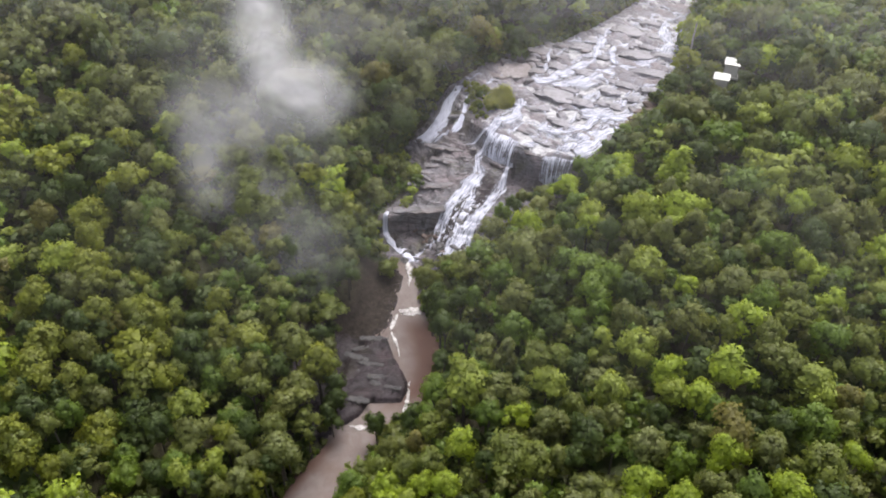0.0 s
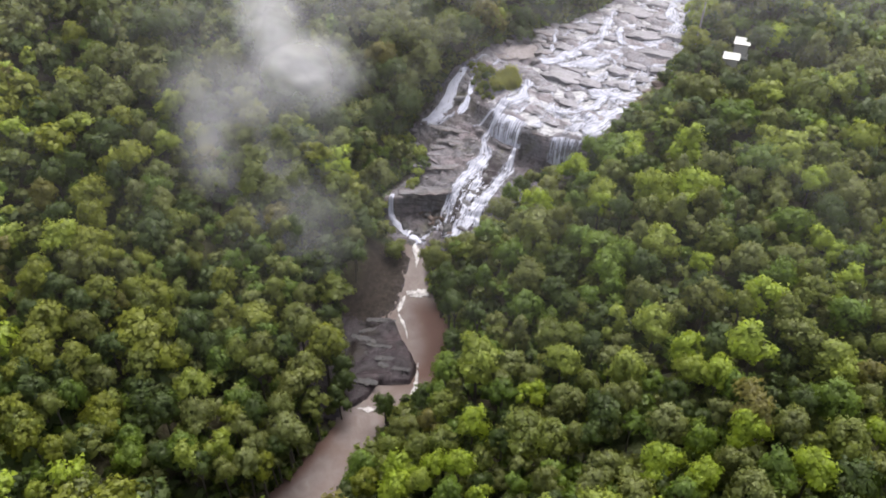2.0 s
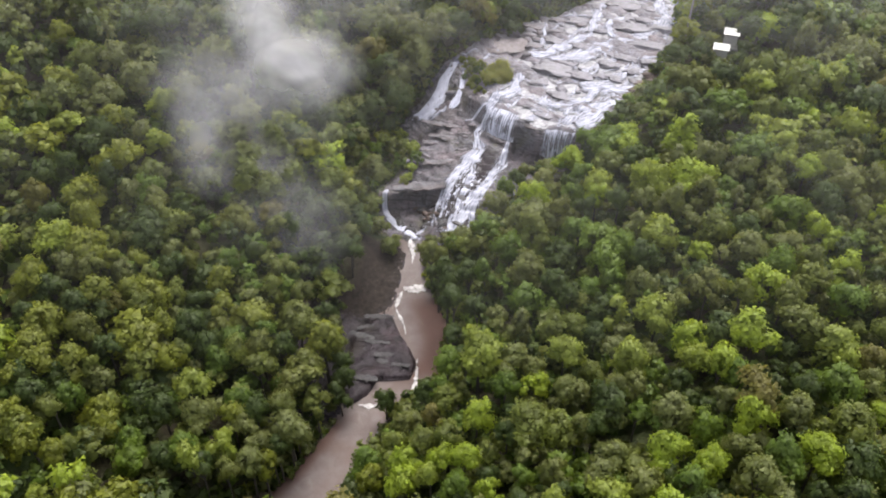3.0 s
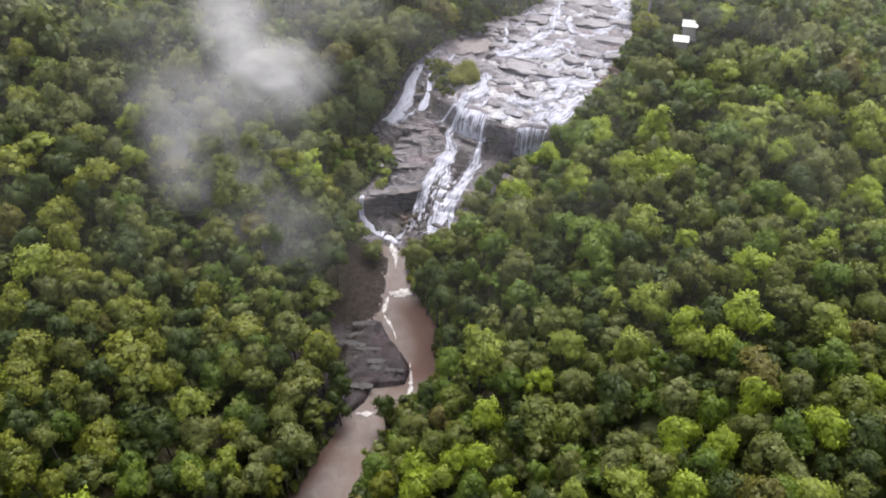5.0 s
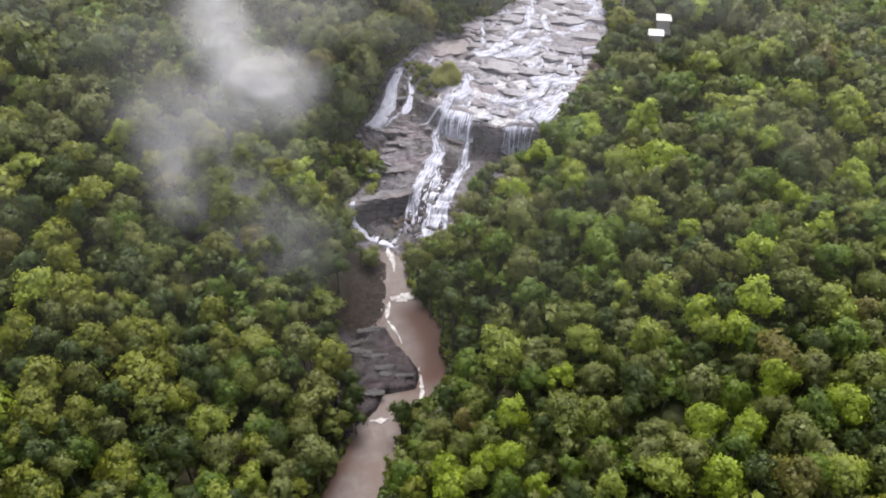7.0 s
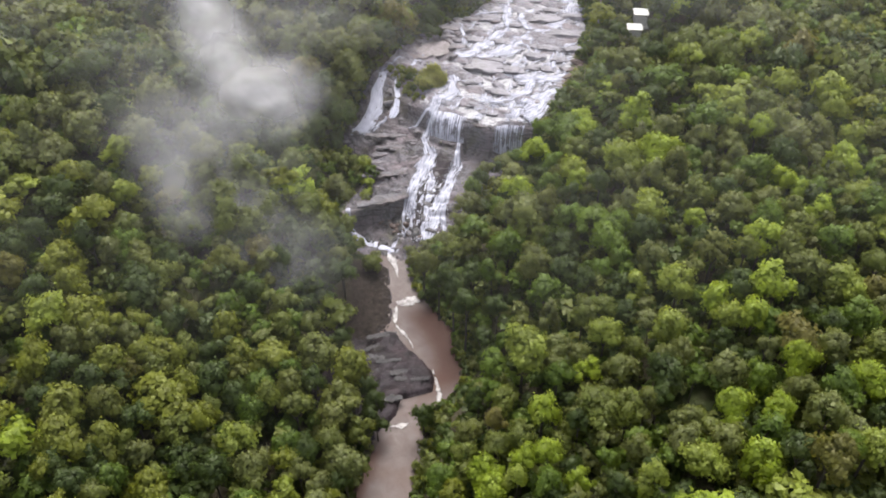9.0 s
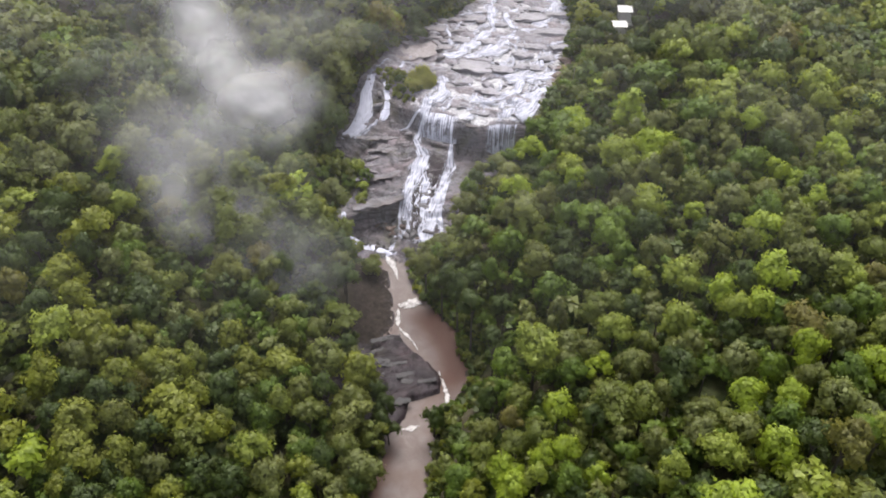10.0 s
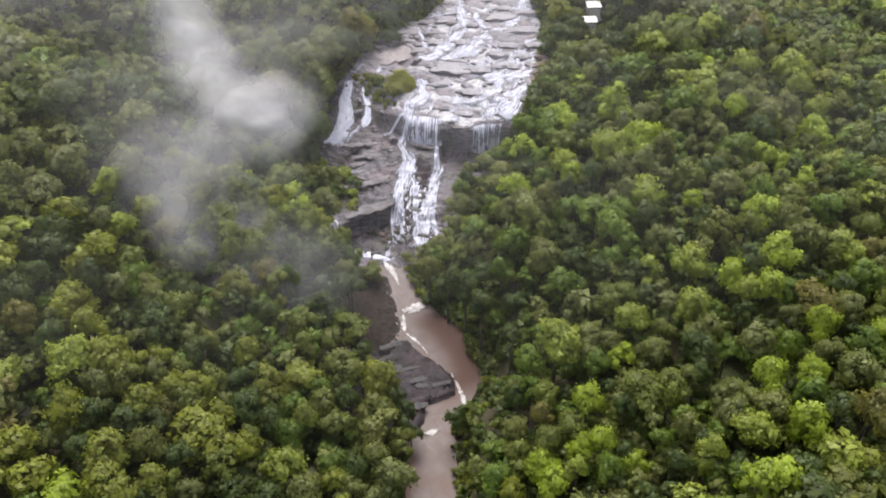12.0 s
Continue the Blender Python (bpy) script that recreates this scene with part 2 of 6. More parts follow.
def box(bm, size, m=Matrix(), bevel=0.0):
    made = bmesh.ops.create_cube(bm, size=1.0, matrix=m @ Matrix.Diagonal((*size, 1)))
    if bevel:
        edges = list({e for v in made["verts"] for e in v.link_edges})
        bmesh.ops.bevel(bm, geom=edges, offset=bevel, segments=1, affect="EDGES")
    return bm


def hash2(i, j, seed):
    h = np.sin(i * 127.1 + j * 311.7 + seed * 74.7) * 43758.5453
    return h - np.floor(h)


def vnoise(x, y, seed=0):
    i, j = np.floor(x), np.floor(y)
    u, v = x - i, y - j
    u, v = u * u * (3 - 2 * u), v * v * (3 - 2 * v)
    a, b, c, d = hash2(i, j, seed), hash2(i + 1, j, seed), hash2(i, j + 1, seed), hash2(i + 1, j + 1, seed)
    return (a + (b - a) * u) * (1 - v) + (c + (d - c) * u) * v


def fbm(x, y, seed=0, octaves=4):
    total, amp = 0.0, 0.5
    for o in range(octaves):
        total = total + amp * vnoise(x * 2 ** o, y * 2 ** o, seed + o)
        amp *= 0.5
    return total


def smooth(a, b, x):
    t = np.clip((x - a) / (b - a), 0, 1)
    return t * t * (3 - 2 * t)


# ---- the lie of the land: stream corridor, falls, left hillside, right plateau ----
LEFT = [(-42, 78), (-31, 89), (-26, 97), (-22, 103.5), (-22.7, 111), (-22.3, 119), (-20, 125), (-15.6, 128.4), (-12.6, 132.5), (-11.2, 138), (-9.6, 148), (-15, 159),
        (-17, 169), (-13.5, 173), (-8, 178), (-9, 190), (-12, 199), (-8, 203.5), (-5, 204.8), (-1.5, 210.6), (1, 213), (8, 217.8), (13, 223.4), (23, 225.2), (28.5, 230.4), (36, 231.8), (42, 237), (47, 240), (54, 247), (70, 265), (90, 292)]
RIGHT = [(-25, 76), (-20.5, 87), (-15.5, 96), (-12.5, 104), (-5, 109), (-1.2, 116), (-0.4, 123), (-2.4, 131), (-5.0, 138), (-5.2, 147), (3, 150),
         (14, 156), (20, 165), (28, 170), (36, 172), (42, 178), (53, 192), (66, 212), (72, 232), (85, 260), (105, 287)]
SLAB = [(-26, 104), (-20.5, 104.5), (-17, 107), (-15.5, 110.3), (-12, 110.5), (-8.5, 110.5), (-7.2, 114), (-7.1, 116.5), (-8.4, 119.5), (-10.3, 123.5), (-11.6, 127), (-12.4, 129.5), (-16, 129.5), (-26, 128)]
ALONG = np.array((0.65, -0.76))
DOWN = np.array((-0.76, -0.65))
LIP = np.array((17.5, 184.0))


def line_distance(x, y, pts):
    best = np.full(np.shape(x), 1e9)
    for (ax, ay), (bx, by) in zip(pts, pts[1:]):
        dx, dy = bx - ax, by - ay
        t = np.clip(((x - ax) * dx + (y - ay) * dy) / (dx * dx + dy * dy), 0, 1)
        best = np.minimum(best, np.hypot(x - ax - t * dx, y - ay - t * dy))
    return best


def inside(x, y, pts):
    odd = np.zeros(np.shape(x), bool)
    for (ax, ay), (bx, by) in zip(pts, pts[1:] + pts[:1]):
        if ay != by:
            odd ^= ((ay > y) != (by > y)) & (x < (bx - ax) * (y - ay) / (by - ay) + ax)
    return odd


def flow(x, y):
    """Along the lip, and downstream of it."""
    r = (x - LIP[0]) * ALONG[0] + (y - LIP[1]) * ALONG[1]
    q = (x - LIP[0]) * DOWN[0] + (y - LIP[1]) * DOWN[1]
    q0 = np.interp(r, (-40, -31, -16, -6, 0, 5, 10, 13, 16, 20, 30), (-9, -6.5, -1, 1, 0, 0.5, 0.3, -1.5, -3, -5, -8))
    return r, q - q0, q


def bed(x, y):
    """The stream bed's height, without roughness."""
    r, qq, q = flow(x, y)
    down = np.interp(qq, (0, 0.7, 2.2, 4.5, 10, 17, 24, 26.5, 33, 44, 60, 70, 90), (0, 0.8, 4.4, 6.0, 7.8, 9.2, 10.4, 12.0, 13.2, 15.6, 17.6, 19.2, 19.5))
    slide = np.interp(qq, (0, 6, 18, 30, 44, 60, 70, 90), (0, 4.2, 12.6, 13.0, 15.6, 17.6, 19.2, 19.5))
    wall = np.interp(qq, (0, 0.5, 1.2, 2.5, 5, 17, 24, 26.5, 33, 44, 60, 70, 90), (0, 3.0, 6.4, 8.4, 9.2, 9.9, 10.6, 12.0, 13.2, 15.6, 17.6, 19.2, 19.5))
    down = down + (wall - down) * smooth(4, 6.5, r)
    w = smooth(-14, -20, r)
    up = 7.4 * (1 - np.exp(np.minimum(qq, 0) / 40.0))
    return 17.4 + up - (down * (1 - w) + slide * w) + 1.5 * smooth(9, 18, r) * smooth(3, -4, qq)


def sides(x, y):
    out = ~inside(x, y, LEFT + RIGHT[::-1])
    dl, dr = line_distance(x, y, LEFT), line_distance(x, y, RIGHT)
    return np.where(out, np.minimum(dl, dr), 0.0), dl < dr, np.minimum(dl, dr)


def hill(x, y, c, cx, cy):
    """A smooth hillside, as a quadratic in x and y."""
    u, v = np.clip((x - cx) / 50, -1.7, 1.5), np.clip((y - cy) / 50, -1.5, 1.9)
    return c[0] + c[1] * v + c[2] * v * v + c[3] * u + c[4] * u * v + c[5] * u * u


def ground(x, y):
    """Ground height, before rock detail."""
    x, y = np.asarray(x, float), np.asarray(y, float)
    d, left, _ = sides(x, y)
    b = bed(x, y)
    slope = hill(x, np.minimum(y, 186), (14.9, 11.5, 1.5, -18.7, -1.6, -5.2), -50, 130) + 0.1 * np.maximum(y - 186, 0)
    gully = smooth(158, 172, y) * smooth(206, 194, y)
    low = b + np.maximum(slope - b, 1.0 + 0.02 * d) * smooth(0, 13 + 17 * gully, d)
    high = b + 3.5 * smooth(0, 7, d) + 0.22 * np.minimum(d, 90)
    upper = smooth(193, 212, y) * smooth(70, 25, d)
    l = low * (1 - upper) + high * upper
    plateau = hill(x, y, (19.4, -0.4, -0.5, 6.6, 6.6, -7.2), 45, 110)
    clearing = smooth(28, 9, np.hypot(x - 76, y - 200))
    plateau = plateau + (22.5 + 0.45 * (y - 200) + 0.25 * (x - 77) - plateau) * clearing
    r = b + (plateau - b) * smooth(0, 12 + 13 * smooth(138, 152, y) * smooth(200, 182, y), d)
    h = np.where(left, l, r)
    return h + np.where(d > 0, (fbm(x / 14, y / 14, 3) - 0.45) * 3 * smooth(2, 15, d), 0)


def slab_rise(x, y):
    edge = line_distance(x, y, SLAB + SLAB[:1])
    return np.where(inside(x, y, SLAB), smooth(0, 1.0, edge), 0.0)


def surface(x, y):
    """The ground with rock ledges, hollows and the channel cut below the water."""
    h = ground(x, y)
    d, left, near = sides(x, y)
    r, qq, q = flow(x, y)
    wet = (d == 0)
    lower = smooth(40, 46, qq)
    # ledges on the falls' rock
    warp = fbm(x / 5, y / 5, 11) * 3.0
    ledge = (h + warp) / 1.3
    stair = (np.floor(ledge) + smooth(0.66, 1.0, ledge - np.floor(ledge))) * 1.3 - warp
    fall = smooth(-2, 1, qq) * (1 - lower)
    near_rock = np.where(wet, 1.0, smooth(7, 1, d))
    h = h + (stair - h) * fall * near_rock * 0.92
    # cave under the middle ledge
    h = h - 2.4 * smooth(1.2, -0.8, x - (y - 166) * 0.3) * smooth(168.6, 167.6, y + fbm(x / 2, y / 2, 6)) * smooth(150, 162, y) * near_rock * 1.6
    # upper bed: low shelves across the flow
    up = wet * smooth(1, -3, qq)
    shelf = (qq + 4 * fbm(x / 9, y / 9, 21)) / 5.5
    h = h + up * ((smooth(0.55, 0.95, shelf - np.floor(shelf)) - 0.35) * -0.8 + (fbm((x * ALONG[0] + y * ALONG[1]) / 7.5, (x * DOWN[0] + y * DOWN[1]) / 3.4, 5) - 0.5) * 2.9 + (fbm(x / 12, y / 10, 26) - 0.48) * 2.6 + 0.05)
    # lower gorge: a channel beside a rock slab
    s = slab_rise(x, y)
    crack = np.abs(fbm(x / 6, y / 2.2, 8) - 0.47)
    slab_top = 0.5 + 0.45 * np.floor(4 * fbm(x / 9, y / 3, 9)) - 0.5 * smooth(0.04, 0.0, crack)
    h = h + lower * wet * (-1.6 * smooth(0, 1.6, near)) * (1 - s) + lower * wet * s * (slab_top + 0.25)
    return h + near_rock * (fbm(x / 1.3, y / 1.3, 15) - 0.47) * 0.5


def axis(stops):
    """Grid lines, from (place, step) pairs."""
    out = []
    for (a, step), (b, _) in zip(stops, stops[1:]):
        out += list(np.linspace(a, b, max(2, int(round((b - a) / step)) + 1))[:-1])
    return np.array(out + [stops[-1][0]])


def sheet(xs, ys, fn):
    X, Y = np.meshgrid(xs, ys)
    Z = fn(X, Y)
    n, m = len(xs), len(ys)
    i = (np.arange(m - 1)[:, None] * n + np.arange(n - 1)).ravel()
    return np.stack((X, Y, Z), -1).reshape(-1, 3), np.stack((i, i + 1, i + n + 1, i + n), -1)


XS = axis([(-1800, 220), (-260, 14), (-120, 4), (-44, 0.8), (-16, 0.45), (40, 0.8), (76, 2), (130, 6), (260, 220), (1800, 1)])
YS = axis([(-1500, 220), (-40, 12), (60, 2), (84, 0.8), (150, 0.45), (215, 0.8), (252, 2), (300, 8), (420, 220), (2300, 1)])
gv, gf = sheet(XS, YS, surface)
gd, _, _ = sides(gv[:, 0], gv[:, 1])
gr, gq, _ = flow(gv[:, 0], gv[:, 1])
# left gorge bank: dark rock and soil, tree shade painted into their colour
gorge_bank = smooth(13, 8, gd) * (gv[:, 0] < -9) * smooth(98, 104, gv[:, 1]) * smooth(156, 150, gv[:, 1])
cave_bank = smooth(6, 1, gd) * smooth(118, 124, gv[:, 1]) * smooth(240, 200, gv[:, 1])
spray = smooth(6.5, 3.5, line_distance(gv[:, 0], gv[:, 1], [(9.5, 175), (4.6, 164), (1.5, 152)])) * (gv[:, 1] > 150)
tagged(new("ground", mesh_np("ground", gv, gf, M_GROUND, True, rock=np.maximum(np.maximum(gd == 0, cave_bank * 0.42), gorge_bank * smooth(134, 124, gv[:, 1])), shaded_earth=gorge_bank, pale=smooth(2, -3, flow(gv[:, 0], gv[:, 1])[1]), damp_shade=np.maximum.reduce((0.42 * smooth(-0.5, 0.8, gq) * smooth(8, 4.5, gq) * smooth(-12, -4, gr), 0.8 * spray, 0.9 * smooth(38, 46, gq), gorge_bank)))),
                   "dark forest floor with a grey rocky stream gorge", "ground", kind="structure")


# ---- water ----
def water_sheet(name, xs, ys, fn, keep, mat, label):
    v, f = sheet(xs, ys, fn)
    ok = keep(v[:, 0], v[:, 1])
    f = f[ok[f].all(1)]
    used = np.unique(f)
    back = np.zeros(len(v), int)
    back[used] = np.arange(len(used))
    w = v[used]
    # brown silt by the banks, darkened with the shade of overhanging trees
    silt_shade = smooth(8.5, 3.4, line_distance(w[:, 0], w[:, 1], RIGHT)) * smooth(109, 114, w[:, 1]) * smooth(136, 130, w[:, 1]) + smooth(3.0, 0.5, line_distance(w[:, 0], w[:, 1], LEFT)) * smooth(104, 99, w[:, 1]) * 0.8
    ob = new(name, mesh_np(name, w, back[f], mat, True, silt_shade=np.clip(silt_shade, 0, 1)))
    return tagged(ob, label, "water", kind="structure")


def lower_keep(x, y):
    d, _, _ = sides(x, y)
    _, qq, _ = flow(x, y)
    behind_slab = (line_distance(x, y, LEFT) < 2.4) & (y > 108) & (y < 122)
    return (d < 1.2) & (qq > 41) & (y > 60) & ~behind_slab


def upper_keep(x, y):
    d, _, _ = sides(x, y)
    r, qq, _ = flow(x, y)
    dry = ((r < -12) & (qq > -16)) | ((r < -17) & (qq > -34 - 0.4 * (r + 17)))
    return (d < 1.0) & (qq < -0.7) & ~dry


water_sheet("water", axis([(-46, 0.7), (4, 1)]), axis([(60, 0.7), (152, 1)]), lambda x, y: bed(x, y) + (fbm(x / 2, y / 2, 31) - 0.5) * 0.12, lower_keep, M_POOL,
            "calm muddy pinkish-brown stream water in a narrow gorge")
water_sheet("water", axis([(-4, 0.7), (108, 1)]), axis([(168, 0.7), (292, 1)]), lambda x, y: bed(x, y) + 0.02 + (fbm(x / 3, y / 3, 33) - 0.5) * 0.7, upper_keep, M_RAPID,
            "foaming white shallow rapids over a broad rock bed")

water_sheet("water", axis([(10, 0.6), (32, 1)]), axis([(209, 0.6), (227, 1)]), lambda x, y: bed(x, y) + 0.34 + 0 * x,
            lambda x, y: ((x - 19.5) / 7.5) ** 2 + ((y - 217.5) / 5.0) ** 2 + (fbm(x / 3, y / 3, 3) - 0.5) * 2.2 < 0.9, M_SILT, "still pinkish-brown pool beside the rapids")


# ---- waterfalls ----
def thing_at(name, x, y, z, label, category, group=""):
    ob = new(name)
    ob.location = (x, y, z)
    return tagged(ob, label, category, group)


def under(ob, thing):
    """Puts a part, built in world places, under a thing."""
    ob.parent = thing
    ob.matrix_parent_inverse = Matrix.Translation(-thing.location)
    return ob


def resample(pts, step):
    p = np.array(pts, float)
    s = np.concatenate(([0], np.cumsum(np.hypot(*np.diff(p[:, :2], axis=0).T))))
    at = np.linspace(0, s[-1], max(3, int(s[-1] / step)))
    return np.stack([np.interp(at, s, p[:, k]) for k in range(p.shape[1])], 1), at


def grid_faces(n, m):
    i = (np.arange(n - 1)[:, None] * m + np.arange(m - 1)).ravel()
    return np.stack((i, i + 1, i + m + 1, i + m), -1)


def cascade(name, pts, thing, mat=None, lift=0.16, seed=0, even=0):
    """A ribbon of white water down the rock: rows of x, y and width."""
    p, at = resample(pts, 0.3)
    p[:, 0] += (vnoise(at / 3.2, at * 0 + seed, 51) - 0.5) * 0.6
    way = np.gradient(p[:, :2], axis=0)
    way /= np.linalg.norm(way, axis=1, keepdims=True) + 1e-6
    side = np.stack((-way[:, 1], way[:, 0]), 1)
    m = 9
    u = np.linspace(-1, 1, m)
    wid = 1.55 * p[:, 2] * (0.8 + 0.4 * vnoise(at / 1.4, at * 0 + seed * 3.1, 52)) / 2
    X = p[:, :1] + side[:, :1] * wid[:, None] * u
    Y = p[:, 1:2] + side[:, 1:] * wid[:, None] * u
    Z = surface(X, Y)
    Z = np.maximum(Z, Z.mean(1, keepdims=True) - 0.3) + lift * (1.3 - u * u) + (vnoise(X * 2, Y * 2, 53) - 0.5) * 0.15
    Z[1:-1] = np.maximum(Z[1:-1], (Z[:-2] + Z[2:]) / 2)
    for k in range(even):
        Z[1:-1] = np.maximum(Z[1:-1] - 0.05, (Z[:-2] + Z[1:-1] + Z[2:]) / 3)
    v = np.stack((X, Y, Z), -1).reshape(-1, 3)
    rim = 0.35 - 1.1 * np.abs(u) ** 3 - 0.8 * smooth(1.3, 0.0, at[-1] - at)[:, None]
    me = mesh_np(name, v, grid_faces(len(p), m), mat or M_FALL, True, across=(wid[:, None] * u + seed * 17).ravel(), run=np.repeat(at, m), rim=rim.ravel())
    return under(new(name, me), thing)


def curtain(name, lip, base, thing, seed=0):
    """Water that drops free from a lip to a base line: rows of x, y, z of both."""
    a, b = np.array(lip, float), np.array(base, float)
    m, n = 40, 14
    t = np.linspace(0, 1, m)
    k = np.linspace(0, 1, len(a))
    A = np.stack([np.interp(t, k, a[:, c]) for c in range(3)], 1)
    B = np.stack([np.interp(t, k, b[:, c]) for c in range(3)], 1)
    s = np.linspace(0, 1, n)[:, None, None]
    P = A + (B - A) * np.concatenate((s ** 0.6, s ** 0.6, s ** 1.25), 2)
    P[..., :2] += DOWN * (0.35 * np.sin(s[..., 0] * 3.1) + 0.25 * (vnoise(t * 14, t * 0 + seed, 57) - 0.5))[..., None] + DOWN * 0.25
    P[..., 2] += 0.15
    wid = np.linalg.norm(a[-1] - a[0])
    X = np.broadcast_to(t * wid * 1.5 + seed * 9, (n, m))
    run = np.broadcast_to(s[..., 0] * np.linalg.norm(B - A, axis=1) * 0.35, (n, m))
    rim = np.broadcast_to(0.15 - 0.9 * np.abs(2 * t - 1) ** 8, (n, m)) + 0.25 * np.abs(2 * s[..., 0] - 0.9) ** 2
    me = mesh_np(name, P.reshape(-1, 3), grid_faces(n, m), M_CURTAIN, True, across=X.ravel(), run=run.ravel(), rim=rim.ravel())
    return under(new(name, me), thing)


def fan(name, left, right, thing):
    """Water that slides down the rock and spreads between two edge lines, rows of x and y."""
    n, m = 46, 19
    t, u = np.linspace(0, 1, n), np.linspace(0, 1, m)
    a, b = [np.stack([np.interp(t, np.linspace(0, 1, len(e)), np.array(e, float)[:, c]) for c in (0, 1)], 1) for e in (left, right)]
    P = a[:, None] + (b - a)[:, None] * u[None, :, None]
    P = P + 0.5 * (vnoise(P[..., :1] / 1.5, P[..., 1:] / 1.5, 58) - 0.5)
    Z = surface(P[..., 0], P[..., 1])
    for k in range(10):
        Z[1:-1] = (Z[:-2] + Z[1:-1] + Z[2:]) / 3
        Z[:, 1:-1] = (Z[:, :-2] + Z[:, 1:-1] + Z[:, 2:]) / 3
    Z = Z + 0.45 + 0.5 * (vnoise(P[..., 0] * 1.2, P[..., 1] * 1.2, 59) - 0.5)
    run = np.broadcast_to((t * 22)[:, None], Z.shape)
    across = np.linalg.norm(b - a, axis=1)[:, None] * (u - 0.5)
    rim = np.broadcast_to(0.34 - 1.0 * np.abs(2 * u - 1) ** 4, Z.shape) - 0.7 * smooth(0.86, 1.0, t)[:, None]
    me = mesh_np(name, np.concatenate((P, Z[..., None]), -1).reshape(-1, 3), grid_faces(n, m), M_FAN, True, across=across.ravel(), run=run.ravel(), rim=rim.ravel())
    return under(new(name, me), thing)


fall_left = thing_at("waterfall", -6, 197, 8, "white waterfall sliding down dark wet rock in a fan", "waterfall")
cascade("cascade", [(11.5, 217, 0.6), (8.4, 216, 0.7), (4.6, 213.5, 0.9), (2.6, 210.5, 1.1)], fall_left, seed=1)
fan("fan", [(5.0, 213.5), (0.4, 208.6), (-2.4, 203.2), (-5.6, 201.1), (-9.0, 201.0)], [(5.8, 211.0), (3.0, 205.6), (1.4, 198.8), (-1.2, 196.8), (-5.5, 196.3)], fall_left)
cascade("cascade", [(7.4, 207.4, 0.6), (6.8, 204.0, 0.9), (6.0, 200.2, 1.1), (4.2, 196.8, 1.6), (2.8, 195.6, 1.7)], fall_left, M_FAN, seed=3, even=10)
cascade("cascade", [(1.5, 195.9, 1.0), (-2, 196, 1.8), (-5.9, 196.9, 2.0)], fall_left, seed=4)
cascade("cascade", [(17.6, 215.2, 0.8), (14.1, 211.9, 1.4), (12.3, 209.4, 1.0)], fall_left, seed=5)

fall_mid = thing_at("waterfall", 2, 155, 3, "broad stepped white waterfall over grey layered rock", "waterfall")
curtain("curtain", [(12.9, 188.3, 17.4), (14.8, 187.2, 17.5), (16.9, 186.2, 17.5), (19.0, 184.4, 17.6), (21.4, 181.6, 17.5)],
        [(10.6, 185.6, 12.2), (12.8, 183.7, 11.9), (14.5, 181.9, 11.9), (16.6, 180.0, 12.1), (18.8, 178.4, 12.2)], fall_mid, 1)
cascade("cascade", [(15.5, 192.5, 3.0), (13.6, 189.5, 3.4), (12.2, 187.5, 2.0), (10.8, 186.6, 1.6), (9.3, 185.3, 1.8), (9.4, 182.7, 1.5), (9.4, 180, 3.2), (7.9, 176.8, 4.2), (4.9, 172.8, 3.4),
                    (2.0, 168.5, 2.8), (-0.6, 164.4, 2.8), (-2.4, 160.8, 1.8), (-3.2, 157.4, 1.2)], fall_mid, seed=6, even=3)
cascade("cascade", [(17.2, 179.2, 1.0), (16.1, 176.6, 1.3), (15.4, 174.3, 2.6), (13, 170.8, 2.6), (10.1, 166.1, 2.8), (7.3, 162.4, 3.0), (4.8, 159.2, 3.4), (2.7, 155.3, 3.4), (0.8, 151.6, 2.4)], fall_mid, seed=7)
cascade("cascade", [(8.0, 174, 1.8), (6.4, 168.4, 1.0), (4.6, 164.4, 0.8), (3.2, 161.2, 0.9), (1.8, 157.5, 0.8), (0.2, 153.4, 1.2)], fall_mid, seed=8)
cascade("veil", [(9.0, 171, 5.0), (6.0, 166, 9.0), (3.6, 160, 10.5), (2.0, 155, 10.0), (0.6, 151.5, 8.0)], fall_mid, M_VEIL, 0.1, seed=20)
cascade("cascade", [(10.8, 166, 1.2), (7.8, 160.6, 1.4), (6.8, 156.8, 1.4), (5.2, 152.8, 1.2)], fall_mid, seed=9)
cascade("cascade", [(1.0, 164.4, 1.6), (-1.6, 160.4, 2.0), (-1.8, 156.6, 1.6)], fall_mid, seed=12)
cascade("cascade", [(12.2, 189.8, 0.7), (10.1, 190.1, 0.8), (8.4, 190.4, 0.7), (6, 191, 0.6)], fall_mid, seed=13)
cascade("cascade", [(-3.1, 162.2, 0.9), (-5, 158.3, 1.3), (-6.6, 155.2, 1.2), (-7.0, 151, 1.6)], fall_mid, seed=14)

fall_right = thing_at("waterfall", 28, 173, 10, "white curtain waterfall over a dark rock ledge beside trees", "waterfall")
curtain("curtain", [(25.8, 176.2, 17.5), (28.1, 175.4, 17.8), (31.0, 174.6, 18.2), (34.6, 173.4, 18.2)], [(25.0, 174.6, 11.2), (27.0, 173.2, 10.4), (29.8, 172.6, 11.0), (33.2, 171.8, 12.0)], fall_right, 2)
cascade("cascade", [(37, 181, 3.5), (33, 177.5, 4.5), (30.5, 175.2, 5.0)], fall_right, seed=15)

side_fall = thing_at("waterfall", -9, 154, 2, "narrow white side stream running down to the confluence", "waterfall")
